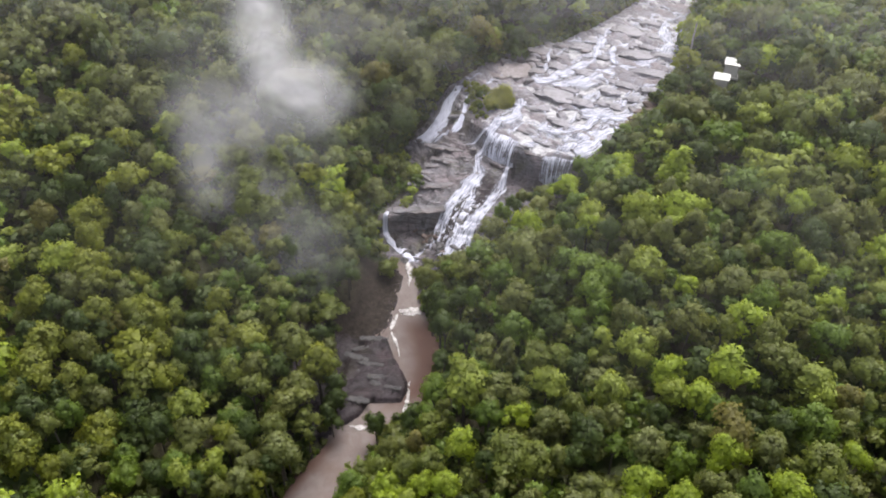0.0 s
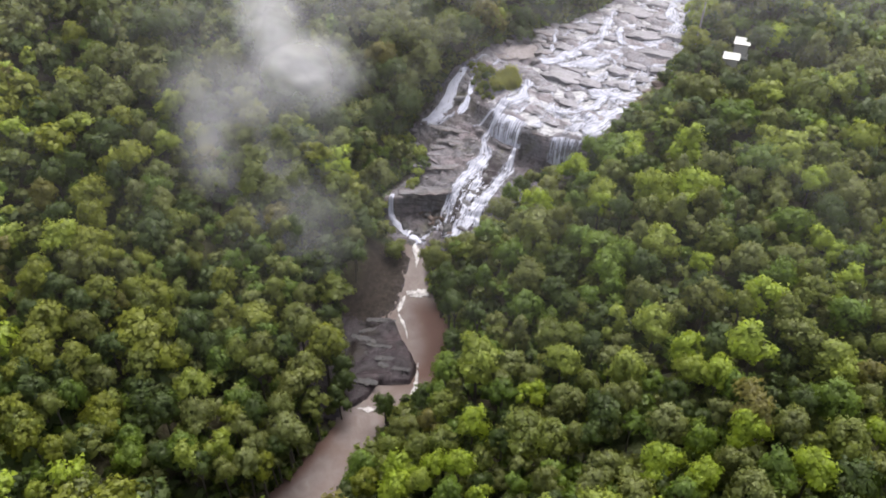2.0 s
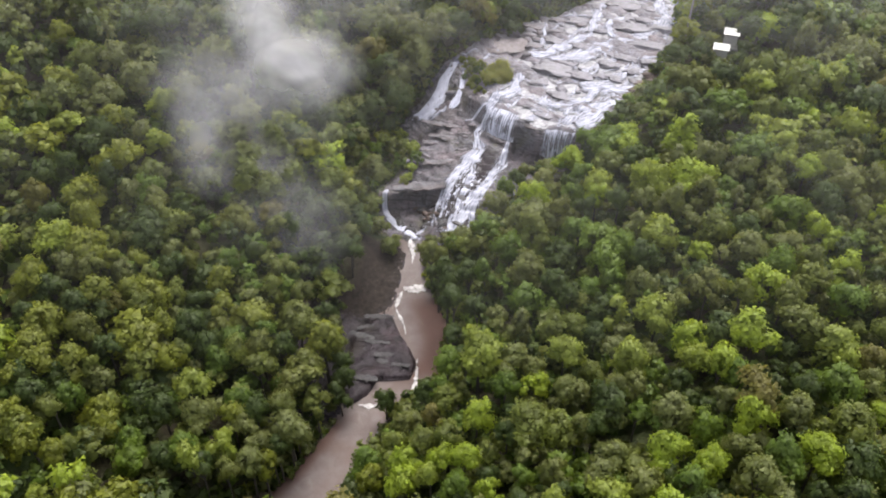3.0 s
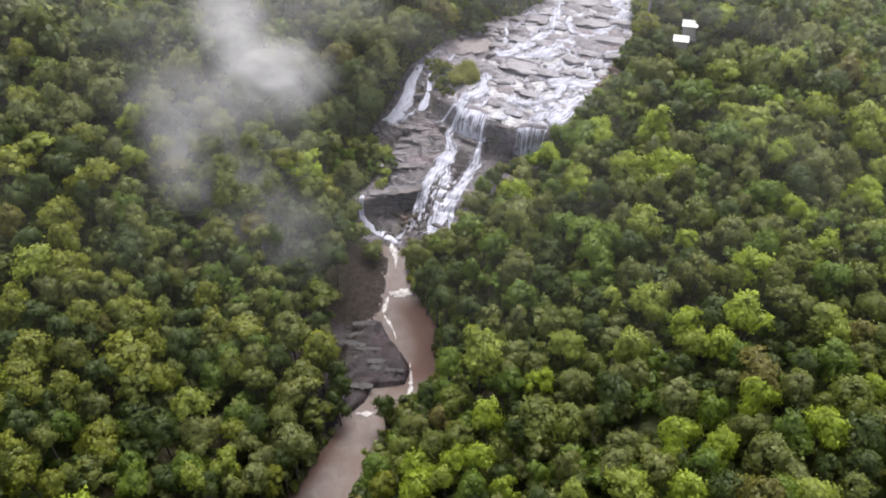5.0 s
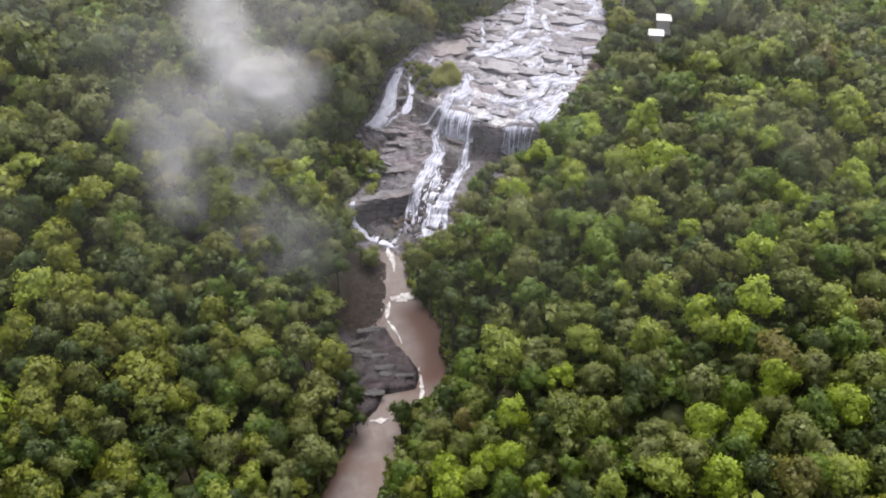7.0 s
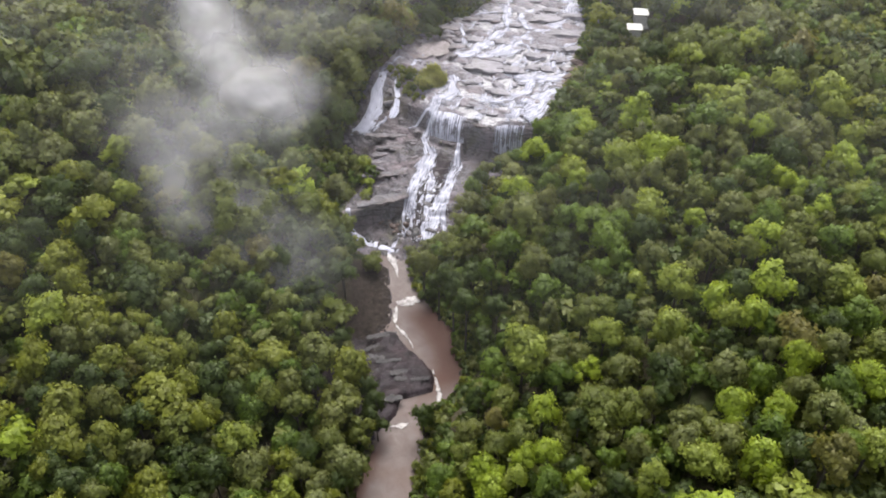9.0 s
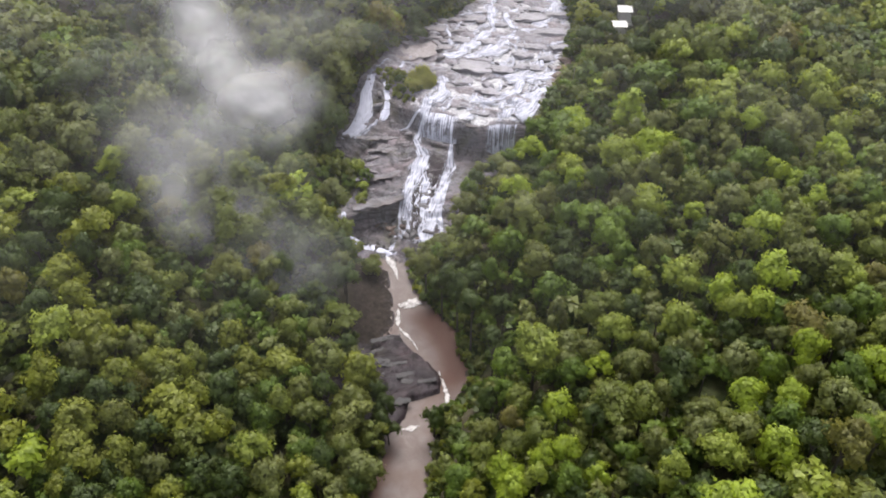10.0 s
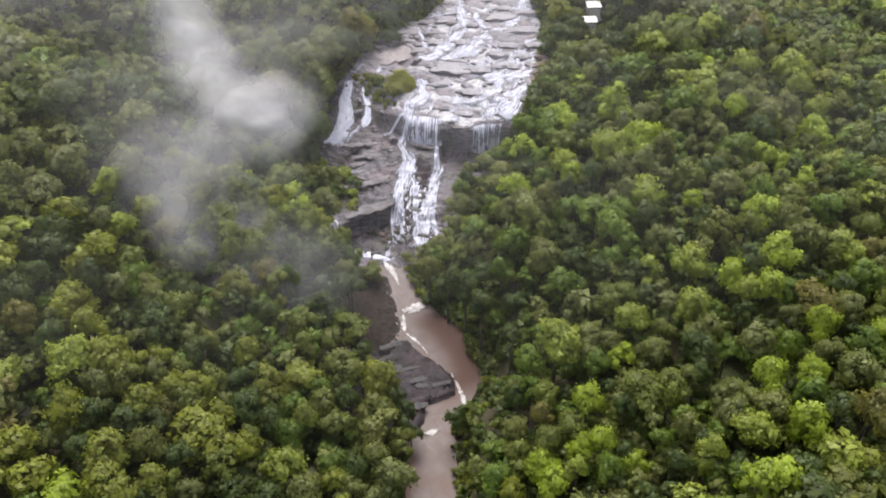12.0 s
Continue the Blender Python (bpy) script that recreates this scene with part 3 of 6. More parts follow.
cascade("cascade", [(-15.0, 170.4, 0.8), (-15.2, 167.2, 1.0), (-14.6, 165.4, 1.2), (-12.6, 162.6, 1.3), (-10.2, 158.6, 1.6), (-8.6, 155.2, 1.7), (-7.8, 151.6, 1.6)], side_fall, M_FAN, 0.3, seed=17)


def foam_patch(pts, seed):
    """Foam that lies on the lower stream: rows of x, y and width."""
    p, at = resample(pts, 0.25)
    way = np.gradient(p[:, :2], axis=0)
    way /= np.linalg.norm(way, axis=1, keepdims=True) + 1e-6
    m = 9
    u = np.linspace(-1, 1, m)
    ends = np.sqrt(np.clip(1 - np.abs(2 * at / at[-1] - 1) ** 4, 0.02, 1))
    wid = p[:, 2] * (0.8 + 0.7 * vnoise(at / 0.8, at * 0 + seed, 61)) * ends / 2
    X = p[:, :1] - way[:, 1:] * wid[:, None] * u + 0.15 * (vnoise(at * 3, at * 0 + seed, 62) - 0.5)[:, None]
    Y = p[:, 1:2] + way[:, :1] * wid[:, None] * u
    Z = bed(X, Y) + 0.10 + 0.22 * (1 - u * u) * vnoise(X * 1.7, Y * 1.7, 63)
    me = mesh_np("foam", np.stack((X, Y, Z), -1).reshape(-1, 3), grid_faces(len(p), m), M_STREAM_FOAM, True, across=(wid[:, None] * u + seed * 7).ravel(), run=np.repeat(at, m),
                 rim=np.broadcast_to(0.35 - 0.9 * np.abs(u) ** 3, X.shape).ravel())
    return tagged(new("foam", me), "white foam on the muddy stream", "foam", kind="stuff")


foam_patch([(-10.4, 136.8, 2.4), (-8.6, 136.2, 3.6), (-6.2, 136.2, 2.6), (-5.0, 135.2, 1.2)], 1)
foam_patch([(-10.6, 135.8, 0.8), (-11.4, 133.2, 1.2), (-12.0, 131.0, 0.7)], 2)
foam_patch([(-12.0, 130.8, 0.6), (-10.9, 128.2, 0.9), (-10.1, 125.8, 0.8), (-9.8, 123.4, 0.4)], 3)
foam_patch([(-7.3, 117.0, 0.4), (-7.4, 114.0, 0.8), (-7.6, 110.6, 1.2), (-8.4, 107.4, 1.4), (-8.8, 106.2, 0.8)], 4)
foam_patch([(-19.4, 105.0, 0.6), (-17.3, 104.6, 1.5), (-15.4, 104.6, 1.1)], 5)
foam_patch([(-8.8, 151.4, 2.0), (-8.0, 148.6, 2.4), (-8, 146.2, 1.4), (-8.2, 144, 0.7)], 6)
foam_patch([(-14.8, 98.6, 0.7), (-15.6, 96.8, 0.8)], 7)


# ---- boulders ----
def boulder_mesh(seed):
    """A flat, layered, water-worn rock of unit half-length."""
    bm = bmesh.new()
    bmesh.ops.create_icosphere(bm, subdivisions=3 if seed < 5 else 2, radius=1.0)
    for v in bm.verts:
        c = v.co.copy()
        n1 = noise.noise(c * 1.1 + Vector((seed * 7.3, 0, 0)))
        n2 = noise.noise(c * 2.7 + Vector((0, seed * 5.1, 0)))
        k = 1 + 0.55 * n1 + 0.22 * n2
        z = c.z * k
        z = math.copysign(min(abs(z), 0.70 + 0.25 * n2), z)
        z = 0.8 * z + 0.2 * round(z * 3.2) / 3.2
        v.co = (c.x * k * 1.1, c.y * k * 0.62, z * 0.5)
    me = bpy.data.meshes.new("boulder")
    bm.to_mesh(me)
    bm.free()
    me.materials.append(M_ROCK)
    me.shade_smooth()
    return me


BOULDERS = [boulder_mesh(s) for s in range(10)]


def boulder(x, y, z, size, turn, tall=1.0, label="grey water-worn boulder in white rapids"):
    ob = new("boulder", BOULDERS[RNG.integers(0, 5) if size > 1.5 else RNG.integers(5, 10)])
    ob.matrix_world = Matrix.LocRotScale((x, y, z), Euler((RNG.uniform(-0.12, 0.12), RNG.uniform(-0.12, 0.12), turn)), (size, size * RNG.uniform(0.75, 1.1), size * tall))
    if "dark" in label:
        ob.material_slots[0].link = "OBJECT"
        ob.material_slots[0].material = M_DARK_ROCK
    return tagged(ob, label, "boulder", "boulders in the stream")


ACROSS = math.atan2(ALONG[1], ALONG[0])


def rocks(count, across, along, sizes, tall, sink, mat=None, label="grey water-worn boulder in white rapids", gap=1.0):
    """Strews boulders over a stretch of the rapids, given along the lip and downstream."""
    placed = []
    for k in range(count * 6):
        if len(placed) >= count:
            break
        r, q = RNG.uniform(*across), RNG.uniform(*along)
        x, y = LIP + ALONG * r + DOWN * q
        size = float(np.exp(RNG.uniform(math.log(sizes[0]), math.log(sizes[1]))))
        d = sides(np.array([x]), np.array([y]))[0][0]
        qq = flow(np.array([x]), np.array([y]))[1][0]
        if d > 0.6 or qq > -2.2 or ((x - 19.5) / 7.5) ** 2 + ((y - 217.5) / 5) ** 2 < 1 or (9 < x < 21 and 194 < y < 208) or any((r - a) ** 2 + ((q - c) * 1.6) ** 2 < (gap * (size + e)) ** 2 for a, c, e in placed):
            continue
        placed.append((r, q, size))
        ob = boulder(x, y, float(bed(x, y)) + 0.25 - sink * size * tall[0], size, ACROSS + RNG.normal(0, 0.3), RNG.uniform(*tall), label)
        if mat:
            ob.material_slots[0].link = "OBJECT"
            ob.material_slots[0].material = mat


def slab_mesh(seed):
    """A broad block of bedrock of unit half-length: flat-topped and layered, with broken corners and an undercut front."""
    bm = bmesh.new()
    bmesh.ops.create_icosphere(bm, subdivisions=4, radius=1.0)
    for v in bm.verts:
        c = v.co.copy()
        n1 = noise.noise(c * 1.3 + Vector((seed * 7.3, 0, 0)))
        n2 = noise.noise(c * 3.1 + Vector((0, seed * 5.1, 0)))
        n3 = noise.noise(c * 7.0 + Vector((0, 0, seed * 3.7)))
        k = 1 + 0.38 * n1 + 0.16 * n2 + 0.05 * n3
        x, y = [math.copysign(abs(q) ** 0.8, q) * k for q in (c.x, c.y)]
        z = c.z * (1.05 + 0.2 * n1)
        z = z if z < 0.5 else 0.5 + 0.45 * (z - 0.5)
        z = z + 0.16 * n2 + 0.07 * n3
        z = 0.86 * z + 0.14 * math.floor(z * 4.0 + 0.6 * n2 + 0.5) / 4.0
        if z < 0.25:
            x, y = x * 0.93, y * 0.9
        v.co = (x, y * 0.54 + 0.12 * x * n1, z * 0.46)
    me = bpy.data.meshes.new("river_rock")
    bm.to_mesh(me)
    bm.free()
    me.materials.append(M_ROCK)
    me.shade_smooth()
    return me


SLABS = [slab_mesh(s) for s in range(7)]


def rock_slab(x, y, half, mat, label):
    ob = new("river_rock", SLABS[RNG.integers(0, 7)])
    tall = min(1.0, 3.6 / half)
    ob.matrix_world = Matrix.LocRotScale((x, y, float(bed(x, y)) + 0.04 * half), Euler((RNG.uniform(-0.04, 0.08), RNG.uniform(-0.05, 0.05), radians(-24) + RNG.normal(0, 0.12))),
                                         (half * 1.06, half * RNG.uniform(0.8, 1.1), half * tall * RNG.uniform(0.8, 1.15)))
    if mat:
        ob.material_slots[0].link = "OBJECT"
        ob.material_slots[0].material = mat
    return tagged(ob, label, "rock", "slabs of the rapids")


for x, y, half in ((31.5, 201.1, 5.9), (38.1, 197.0, 4.0), (46.3, 201.3, 3.2), (51.7, 204.2, 3.7), (43.6, 195.8, 2.4), (47.3, 193.5, 3.2), (59.8, 209.1, 5.9), (57.6, 199.4, 3.3), (52.1, 196.0, 2.7),
                   (40.3, 212.5, 3.1), (43.1, 207.3, 2.3), (35.8, 208.6, 1.7), (35.9, 203.3, 2.4), (48.2, 206.8, 1.8), (48.8, 212.5, 2.0), (33.6, 216.5, 2.8)):
    rock_slab(x, y, half, None, "broad grey water-worn rock slab in white rapids")
for x, y, half in ((57.0, 221.0, 4.7), (53.2, 226.5, 2.7), (57.1, 236.4, 4.9), (65.9, 219.0, 4.0), (47.5, 220.4, 2.4), (41.2, 227.9, 3.6), (64.2, 233.4, 2.4), (49.5, 236.4, 2.4), (45.1, 231.7, 2.5), (57.1, 228.4, 2.3),
                   (52.5, 214.8, 1.9), (61.5, 226.0, 2.2), (66.0, 241.0, 3.4)):
    rock_slab(x, y, half, None, "grey rock slab across the upper rapids")
for x, y, half in ((31.5, 188.9, 3.6), (24.0, 186.0, 2.6), (26.5, 181.2, 2.8), (27.1, 196.1, 2.8), (39.1, 190.2, 2.2), (33.7, 183.4, 2.6)):
    rock_slab(x, y, half, None, "flat pale slab under thin water above the falls").scale.z *= 0.5
for x, y, half in ((34.9, 222.1, 2.6), (29.3, 226.1, 3.5), (27.5, 215.0, 2.4), (27.4, 221.3, 2.2), (22.4, 224.5, 3.0), (47.4, 183.9, 3.0), (41.9, 178.9, 2.1), (31.5, 219.0, 2.0), (25.6, 228.6, 2.4), (36.0, 229.5, 2.4)):
    rock_slab(x, y, half, M_FACE, "mauve-brown rock at the edge of the rapids")
rocks(26, (-31, -15), (-50, -24), (1.0, 2.6), (0.5, 0.8), 0.1, M_FACE, "mauve-brown boulder at the edge of the rapids", 0.6)
rocks(70, (-30, 25), (-95, -5), (0.7, 2.1), (0.7, 1.0), 0.1, None, "grey water-worn boulder in white rapids", 1.25)
rocks(12, (16, 25), (-30, -8), (1.2, 2.6), (0.6, 0.9), 0.1, M_FACE, "mauve-brown boulder at the edge of the rapids", 0.7)
for x, y, size in ((50.5, 186.5, 2.2), (53.6, 189.2, 2.6), (55.8, 192.6, 1.9), (48.2, 184.4, 1.6), (52.0, 185.2, 1.4)):
    ob = boulder(x, y, float(surface(np.array([x]), np.array([y]))[0]) + 0.5, size, x, 1.0, "brown boulder at the forest edge of the rapids")
    ob.material_slots[0].link = "OBJECT"
    ob.material_slots[0].material = M_BROWN
for x, y, size in ((4.6, 203.4, 1.5), (3.4, 199.6, 1.5), (5.2, 206.4, 1.2), (-6.6, 198.6, 1.0), (-9.6, 198.2, 1.3)):
    boulder(x, y, float(surface(np.array([x]), np.array([y]))[0]) + 0.2, size, x, 1.3, "dark wet rock between the strands of the falls")
for x, y, size in ((5.8, 166.6, 1.3), (4.2, 163.2, 1.7), (5.2, 160.4, 0.8), (2.2, 159.2, 1.3), (2.8, 155.2, 1.4), (0.2, 156.2, 0.8)):
    boulder(x, y, float(surface(np.array([x]), np.array([y]))[0]) + 0.0, size, x * 2, 0.95, "dark wet rock between the strands of the falls").material_slots[0].material = M_SPRAY
boulder(24.6, 209.8, 21.0, 1.5, 0.4, 1.5, "dark upright boulder standing beside the pool")
for i in range(26):
    x, y = RNG.uniform(-11, 16), RNG.uniform(152, 196)
    d, _, edge = sides(np.array([x]), np.array([y]))
    if d[0] == 0 and edge[0] > 1:
        boulder(x, y, float(surface(np.array([x]), np.array([y]))[0]) + 0.05, float(RNG.uniform(0.5, 1.5)), RNG.uniform(0, 3.1), 0.8, "dark wet boulder below the falls")


def rills():
    """White threads of fast water that wind down between the slabs of the rapids."""
    vs, fs, at_, run_, rim_, base = [], [], [], [], [], 0
    for k in range(70):
        r, q = RNG.uniform(-28, 25), RNG.uniform(-96, -8)
        n = int(RNG.uniform(22, 70))
        s = np.arange(n) * 0.45
        rr = r + 5.0 * (vnoise(s / 5.5, s * 0 + k * 3.3, 81) - 0.5) + 1.6 * (vnoise(s / 1.6, s * 0 + k, 82) - 0.5)
        qq = q + s
        if k % 3 == 0:
            rr, qq = r + s * 0.8, q + 3.0 * (vnoise(s / 4.5, s * 0 + k * 3.3, 81) - 0.5) + 1.2 * (vnoise(s / 1.4, s * 0 + k, 82) - 0.5)
        wid = RNG.uniform(0.5, 2.2) * (0.45 + 1.3 * vnoise(s / 2.2, s * 0 + k, 83)) * np.sqrt(np.clip(4 * (s / s[-1]) * (1 - s / s[-1]), 0.03, 1))
        u = np.linspace(-1, 1, 5)
        R = rr[:, None] + wid[:, None] * u * (k % 3 != 0)
        Q = qq[:, None] + 0.7 * wid[:, None] * u * (k % 3 == 0)
        X = LIP[0] + ALONG[0] * R + DOWN[0] * Q
        Y = LIP[1] + ALONG[1] * R + DOWN[1] * Q
        ok = (sides(X, Y)[0] < 0.4) & (flow(X, Y)[1] < -1.0) & upper_keep(X, Y) & (((X - 19.5) / 7) ** 2 + ((Y - 217.5) / 4.5) ** 2 > 1)
        Z = bed(X, Y) + 0.42 + 0.12 * (1 - u * u) + 0.5 * (vnoise(X / 1.8, Y / 1.8, 84) - 0.5)
        f = grid_faces(n, 5)
        f = f[ok.ravel()[f].all(1)]
        vs.append(np.stack((X, Y, Z), -1).reshape(-1, 3))
        fs.append(f + base)
        at_.append((wid[:, None] * u + k * 17).ravel())
        run_.append(np.repeat(s, 5))
        rim_.append(np.broadcast_to(0.32 - 0.8 * np.abs(u) ** 3, X.shape).ravel())
        base += n * 5
    me = mesh_np("foam", np.concatenate(vs), np.concatenate(fs), M_RILL, True, across=np.concatenate(at_), run=np.concatenate(run_), rim=np.concatenate(rim_))
    return tagged(new("foam", me), "white threads of fast water between the slabs of the rapids", "foam", kind="stuff")


rills()


def torrents():
    """The broad arms of white water that work down between the slabs: rows of x, y and width each."""
    arms = [[(69.0, 228.6, 1.5), (65.4, 221.4, 1.9), (60.4, 216.7, 1.7), (54.4, 214.6, 1.9), (49.1, 212.4, 2.1), (44.5, 210.2, 2.5), (39.3, 207.7, 2.7), (34.5, 206.5, 1.8), (30.7, 206.8, 1.0)],
            [(45.0, 219.8, 1.1), (40.3, 216.0, 1.5), (36.6, 213.1, 1.7), (32.3, 211.1, 1.4), (28.6, 209.5, 1.4), (25.7, 211.2, 0.8)],
            [(32.3, 227.9, 0.5), (31.0, 220.2, 0.6), (30.0, 214.3, 0.6)], [(51.6, 239.0, 0.9), (49.0, 231.5, 1.1), (46.3, 225.2, 0.9), (44.3, 220.0, 0.9)],
            [(45.5, 230.1, 0.5), (42.3, 231.5, 0.7), (38.0, 231.0, 0.4)], [(63.4, 202.3, 0.8), (59.7, 203.6, 1.2), (54.9, 204.8, 1.0), (50.1, 204.3, 0.8)]]
    arms += [[(54.4, 189.9, 1.0), (50.0, 186.8, 1.7), (44.8, 187.7, 1.9), (40.8, 190.7, 1.7), (37.0, 193.2, 0.8)], [(41.0, 189.4, 1.5), (38.5, 185.5, 1.7), (35.5, 184.3, 1.1), (30.1, 184.2, 0.7), (24.9, 185.5, 0.5)],
             [(39.9, 178.5, 1.1), (37.4, 175.6, 1.8), (33.4, 174.5, 2.2)], [(21.7, 202.1, 1.0), (21.2, 197.0, 1.2), (19.7, 193.2, 1.4), (17.0, 191.5, 1.4), (14.3, 190.2, 1.0)],
             [(51.8, 201.1, 0.4), (50.0, 196.6, 0.5), (48.4, 192.1, 0.5)], [(69.5, 221.3, 1.1), (68.7, 225.5, 1.7), (68.3, 231.8, 1.6), (68.2, 235.1, 1.3), (70, 242, 1.2)]]
    arms += [[(56.2, 228.1, 0.7), (52.1, 226.2, 0.9), (49.7, 222.2, 0.9), (50.8, 216.3, 0.8)], [(48.2, 184.5, 1.0), (45.1, 182.1, 1.6), (41.1, 180.7, 2.0), (38.0, 178.4, 2.2), (34.6, 176.4, 1.8)]]
    vs, fs, at_, run_, rim_, base = [], [], [], [], [], 0
    u = np.linspace(-1, 1, 9)
    for k, arm in enumerate(arms):
        p, at = resample(arm, 0.35)
        p[:, 0] += 1.1 * (vnoise(at / 2.4, at * 0 + k * 2.7, 91) - 0.5)
        p[:, 1] += 1.1 * (vnoise(at / 2.1, at * 0 + k * 3.9, 92) - 0.5)
        way = np.gradient(p[:, :2], axis=0)
        way /= np.linalg.norm(way, axis=1, keepdims=True) + 1e-6
        wid = 1.5 * p[:, 2] * (0.55 + 0.9 * vnoise(at / 1.7, at * 0 + k, 93)) * np.clip(np.minimum(at, at[-1] - at) / 1.2, 0.15, 1)
        X, Y = p[:, :1] - way[:, 1:] * wid[:, None] * u, p[:, 1:2] + way[:, :1] * wid[:, None] * u
        Z = bed(X, Y) + 0.55 + 0.3 * (1 - u * u) + 0.5 * (vnoise(X / 1.3, Y / 1.3, 94) - 0.5)
        vs.append(np.stack((X, Y, Z), -1).reshape(-1, 3))
        fs.append(grid_faces(len(p), 9) + base)
        at_.append((wid[:, None] * u + k * 13).ravel())
        run_.append(np.repeat(at, 9))
        rim_.append(np.broadcast_to(0.30 - 0.9 * np.abs(u) ** 3, X.shape).ravel())
        base += len(p) * 9
    me = mesh_np("foam", np.concatenate(vs), np.concatenate(fs), M_TORRENT, True, across=np.concatenate(at_), run=np.concatenate(run_), rim=np.concatenate(rim_))
    return tagged(new("foam", me), "broad arms of white water between the grey slabs of the rapids", "foam", kind="stuff")


torrents()


def ledge_mesh(length, depth, thick, seed, mat=None):
    """A jutting shelf of rock with a broken front edge."""
    n, m = 30, 9
    v = []
    for i in range(n):
        u = i / (n - 1)
        for j in range(m):
            a = 2 * math.pi * j / m
            ry = depth * (0.75 + 0.5 * noise.noise(Vector((u * 6, seed, 0)))) * (0.3 + 0.7 * math.sin(math.pi * min(1, max(0.05, u)))) ** 0.5
            rz = thick * (0.8 + 0.5 * noise.noise(Vector((u * 5, 3.3, seed))))
            k = 1 + 0.22 * noise.noise(Vector((u * 11, a * 1.3, seed)))
            v.append(((u - 0.5) * length, math.copysign(abs(math.cos(a)) ** 0.6, math.cos(a)) * ry * k, math.copysign(abs(math.sin(a)) ** 0.5, math.sin(a)) * rz * k))
    f = [(i * m + j, i * m + (j + 1) % m, (i + 1) * m + (j + 1) % m, (i + 1) * m + j) for i in range(n - 1) for j in range(m)]
    me = mesh_np("rock_ledge", v, f, mat or M_DARK_ROCK, False)
    return me


for lx, ly, lz, length, depth, thick, turn in ((-6.2, 168.0, 6.4, 13.5, 2.5, 0.5, 3), (-4.0, 176.5, 8.0, 11.0, 1.4, 0.35, -8), (1.5, 186.5, 9.2, 10.0, 1.3, 0.4, -14), (-1.0, 191.5, 10.3, 9.0, 1.3, 0.35, -20),
                                               (14.5, 181.6, 11.3, 7.0, 1.2, 0.7, -44), (22.5, 179.2, 16.9, 8.5, 1.3, 0.6, -48)):
    led = new("rock_ledge", ledge_mesh(length, depth, thick, lx))
    led.matrix_world = pose(lx, ly, lz, 0, 0, turn)
    tagged(led, "dark layered rock ledge jutting beside the falls", "rock", "ledges of the falls")

# broken strata across the rock face beside the falls
for k in range(28):
    q, r = RNG.uniform(6, 25), RNG.uniform(-17, 0)
    x, y = LIP + ALONG * r + DOWN * q
    if x > 8.5 - 0.32 * (188 - y) or sides(np.array([x]), np.array([y]))[0][0] > 0:
        continue
    led = new("rock_ledge", ledge_mesh(RNG.uniform(1.6, 6.5), RNG.uniform(0.4, 1.1), RNG.uniform(0.12, 0.4), 40 + k * 2.3, M_FACE))
    led.matrix_world = pose(x, y, float(surface(np.array([x]), np.array([y]))[0]) + 0.02, RNG.uniform(-8, 8), RNG.uniform(-5, 5), RNG.uniform(-38, 8))
    tagged(led, "mauve-grey layered rock stratum on the face of the falls", "rock", "strata of the falls")

# flat strata of the bare slab in the gorge
for k in range(17):
    y = 105.6 + 1.7 * k + RNG.uniform(-0.6, 0.6)
    x = RNG.uniform(-20, -9.5) if y < 120 else RNG.uniform(-20.5, -13)
    if slab_rise(np.array([x]), np.array([y]))[0] < 0.6:
        continue
    led = new("rock_ledge", ledge_mesh(RNG.uniform(2, 7), RNG.uniform(0.5, 1.1), RNG.uniform(0.05, 0.11), k * 3.7, M_GORGE))
    led.matrix_world = pose(x, y, float(surface(np.array([x]), np.array([y]))[0]) - 0.03, RNG.uniform(-6, 6), RNG.uniform(-4, 4), RNG.uniform(-22, 14))
    tagged(led, "flat dark rock stratum on the bare slab in the gorge", "rock", "strata of the gorge slab")

# tumbled rocks in the hollow under the ledge
for i in range(34):
    x, y = RNG.uniform(-13, 0), RNG.uniform(153, 166.5)
    if sides(np.array([x]), np.array([y]))[0][0] == 0:
        ob = boulder(x, y, float(surface(np.array([x]), np.array([y]))[0]) + 0.1, float(RNG.uniform(0.6, 1.6)), RNG.uniform(0, 3.1), 1.1, "dark tumbled rock under the ledge of the falls")
        ob.material_slots[0].link = "OBJECT"
        ob.material_slots[0].material = M_BROWN if i % 3 == 0 else M_GORGE

# ---- trees ----
def leaf_blades(centres, normals, size, rng):
    """Small three-cornered leaf tufts, a face each."""
    n = len(centres)
    up = normals / np.linalg.norm(normals, axis=1, keepdims=True)
    a = np.cross(up, rng.normal(size=(n, 3)))
    a /= np.linalg.norm(a, axis=1, keepdims=True)
    b = np.cross(up, a)
    s = (size * rng.uniform(0.5, 1.6, n))[:, None]
    return np.stack((centres + a * s * 0.75, centres - a * s * 0.42 + b * s * 0.55, centres - a * s * 0.42 - b * s * 0.55), 1).reshape(-1, 3)


def ball():
    """The triangles of a sphere of unit radius, as corners."""
    bm = bmesh.new()
    bmesh.ops.create_icosphere(bm, subdivisions=1, radius=1.0)
    tri = np.array([[v.co[:] for v in f.verts] for f in bm.faces])
    bm.free()
    return tri


BALL = ball()
GEM = np.array([[(a, 0, 0), (0, b, 0), (0, 0, c)] for a in (-1.15, 1.15) for b in (-1.15, 1.15) for c in (-1.15, 1.15)])


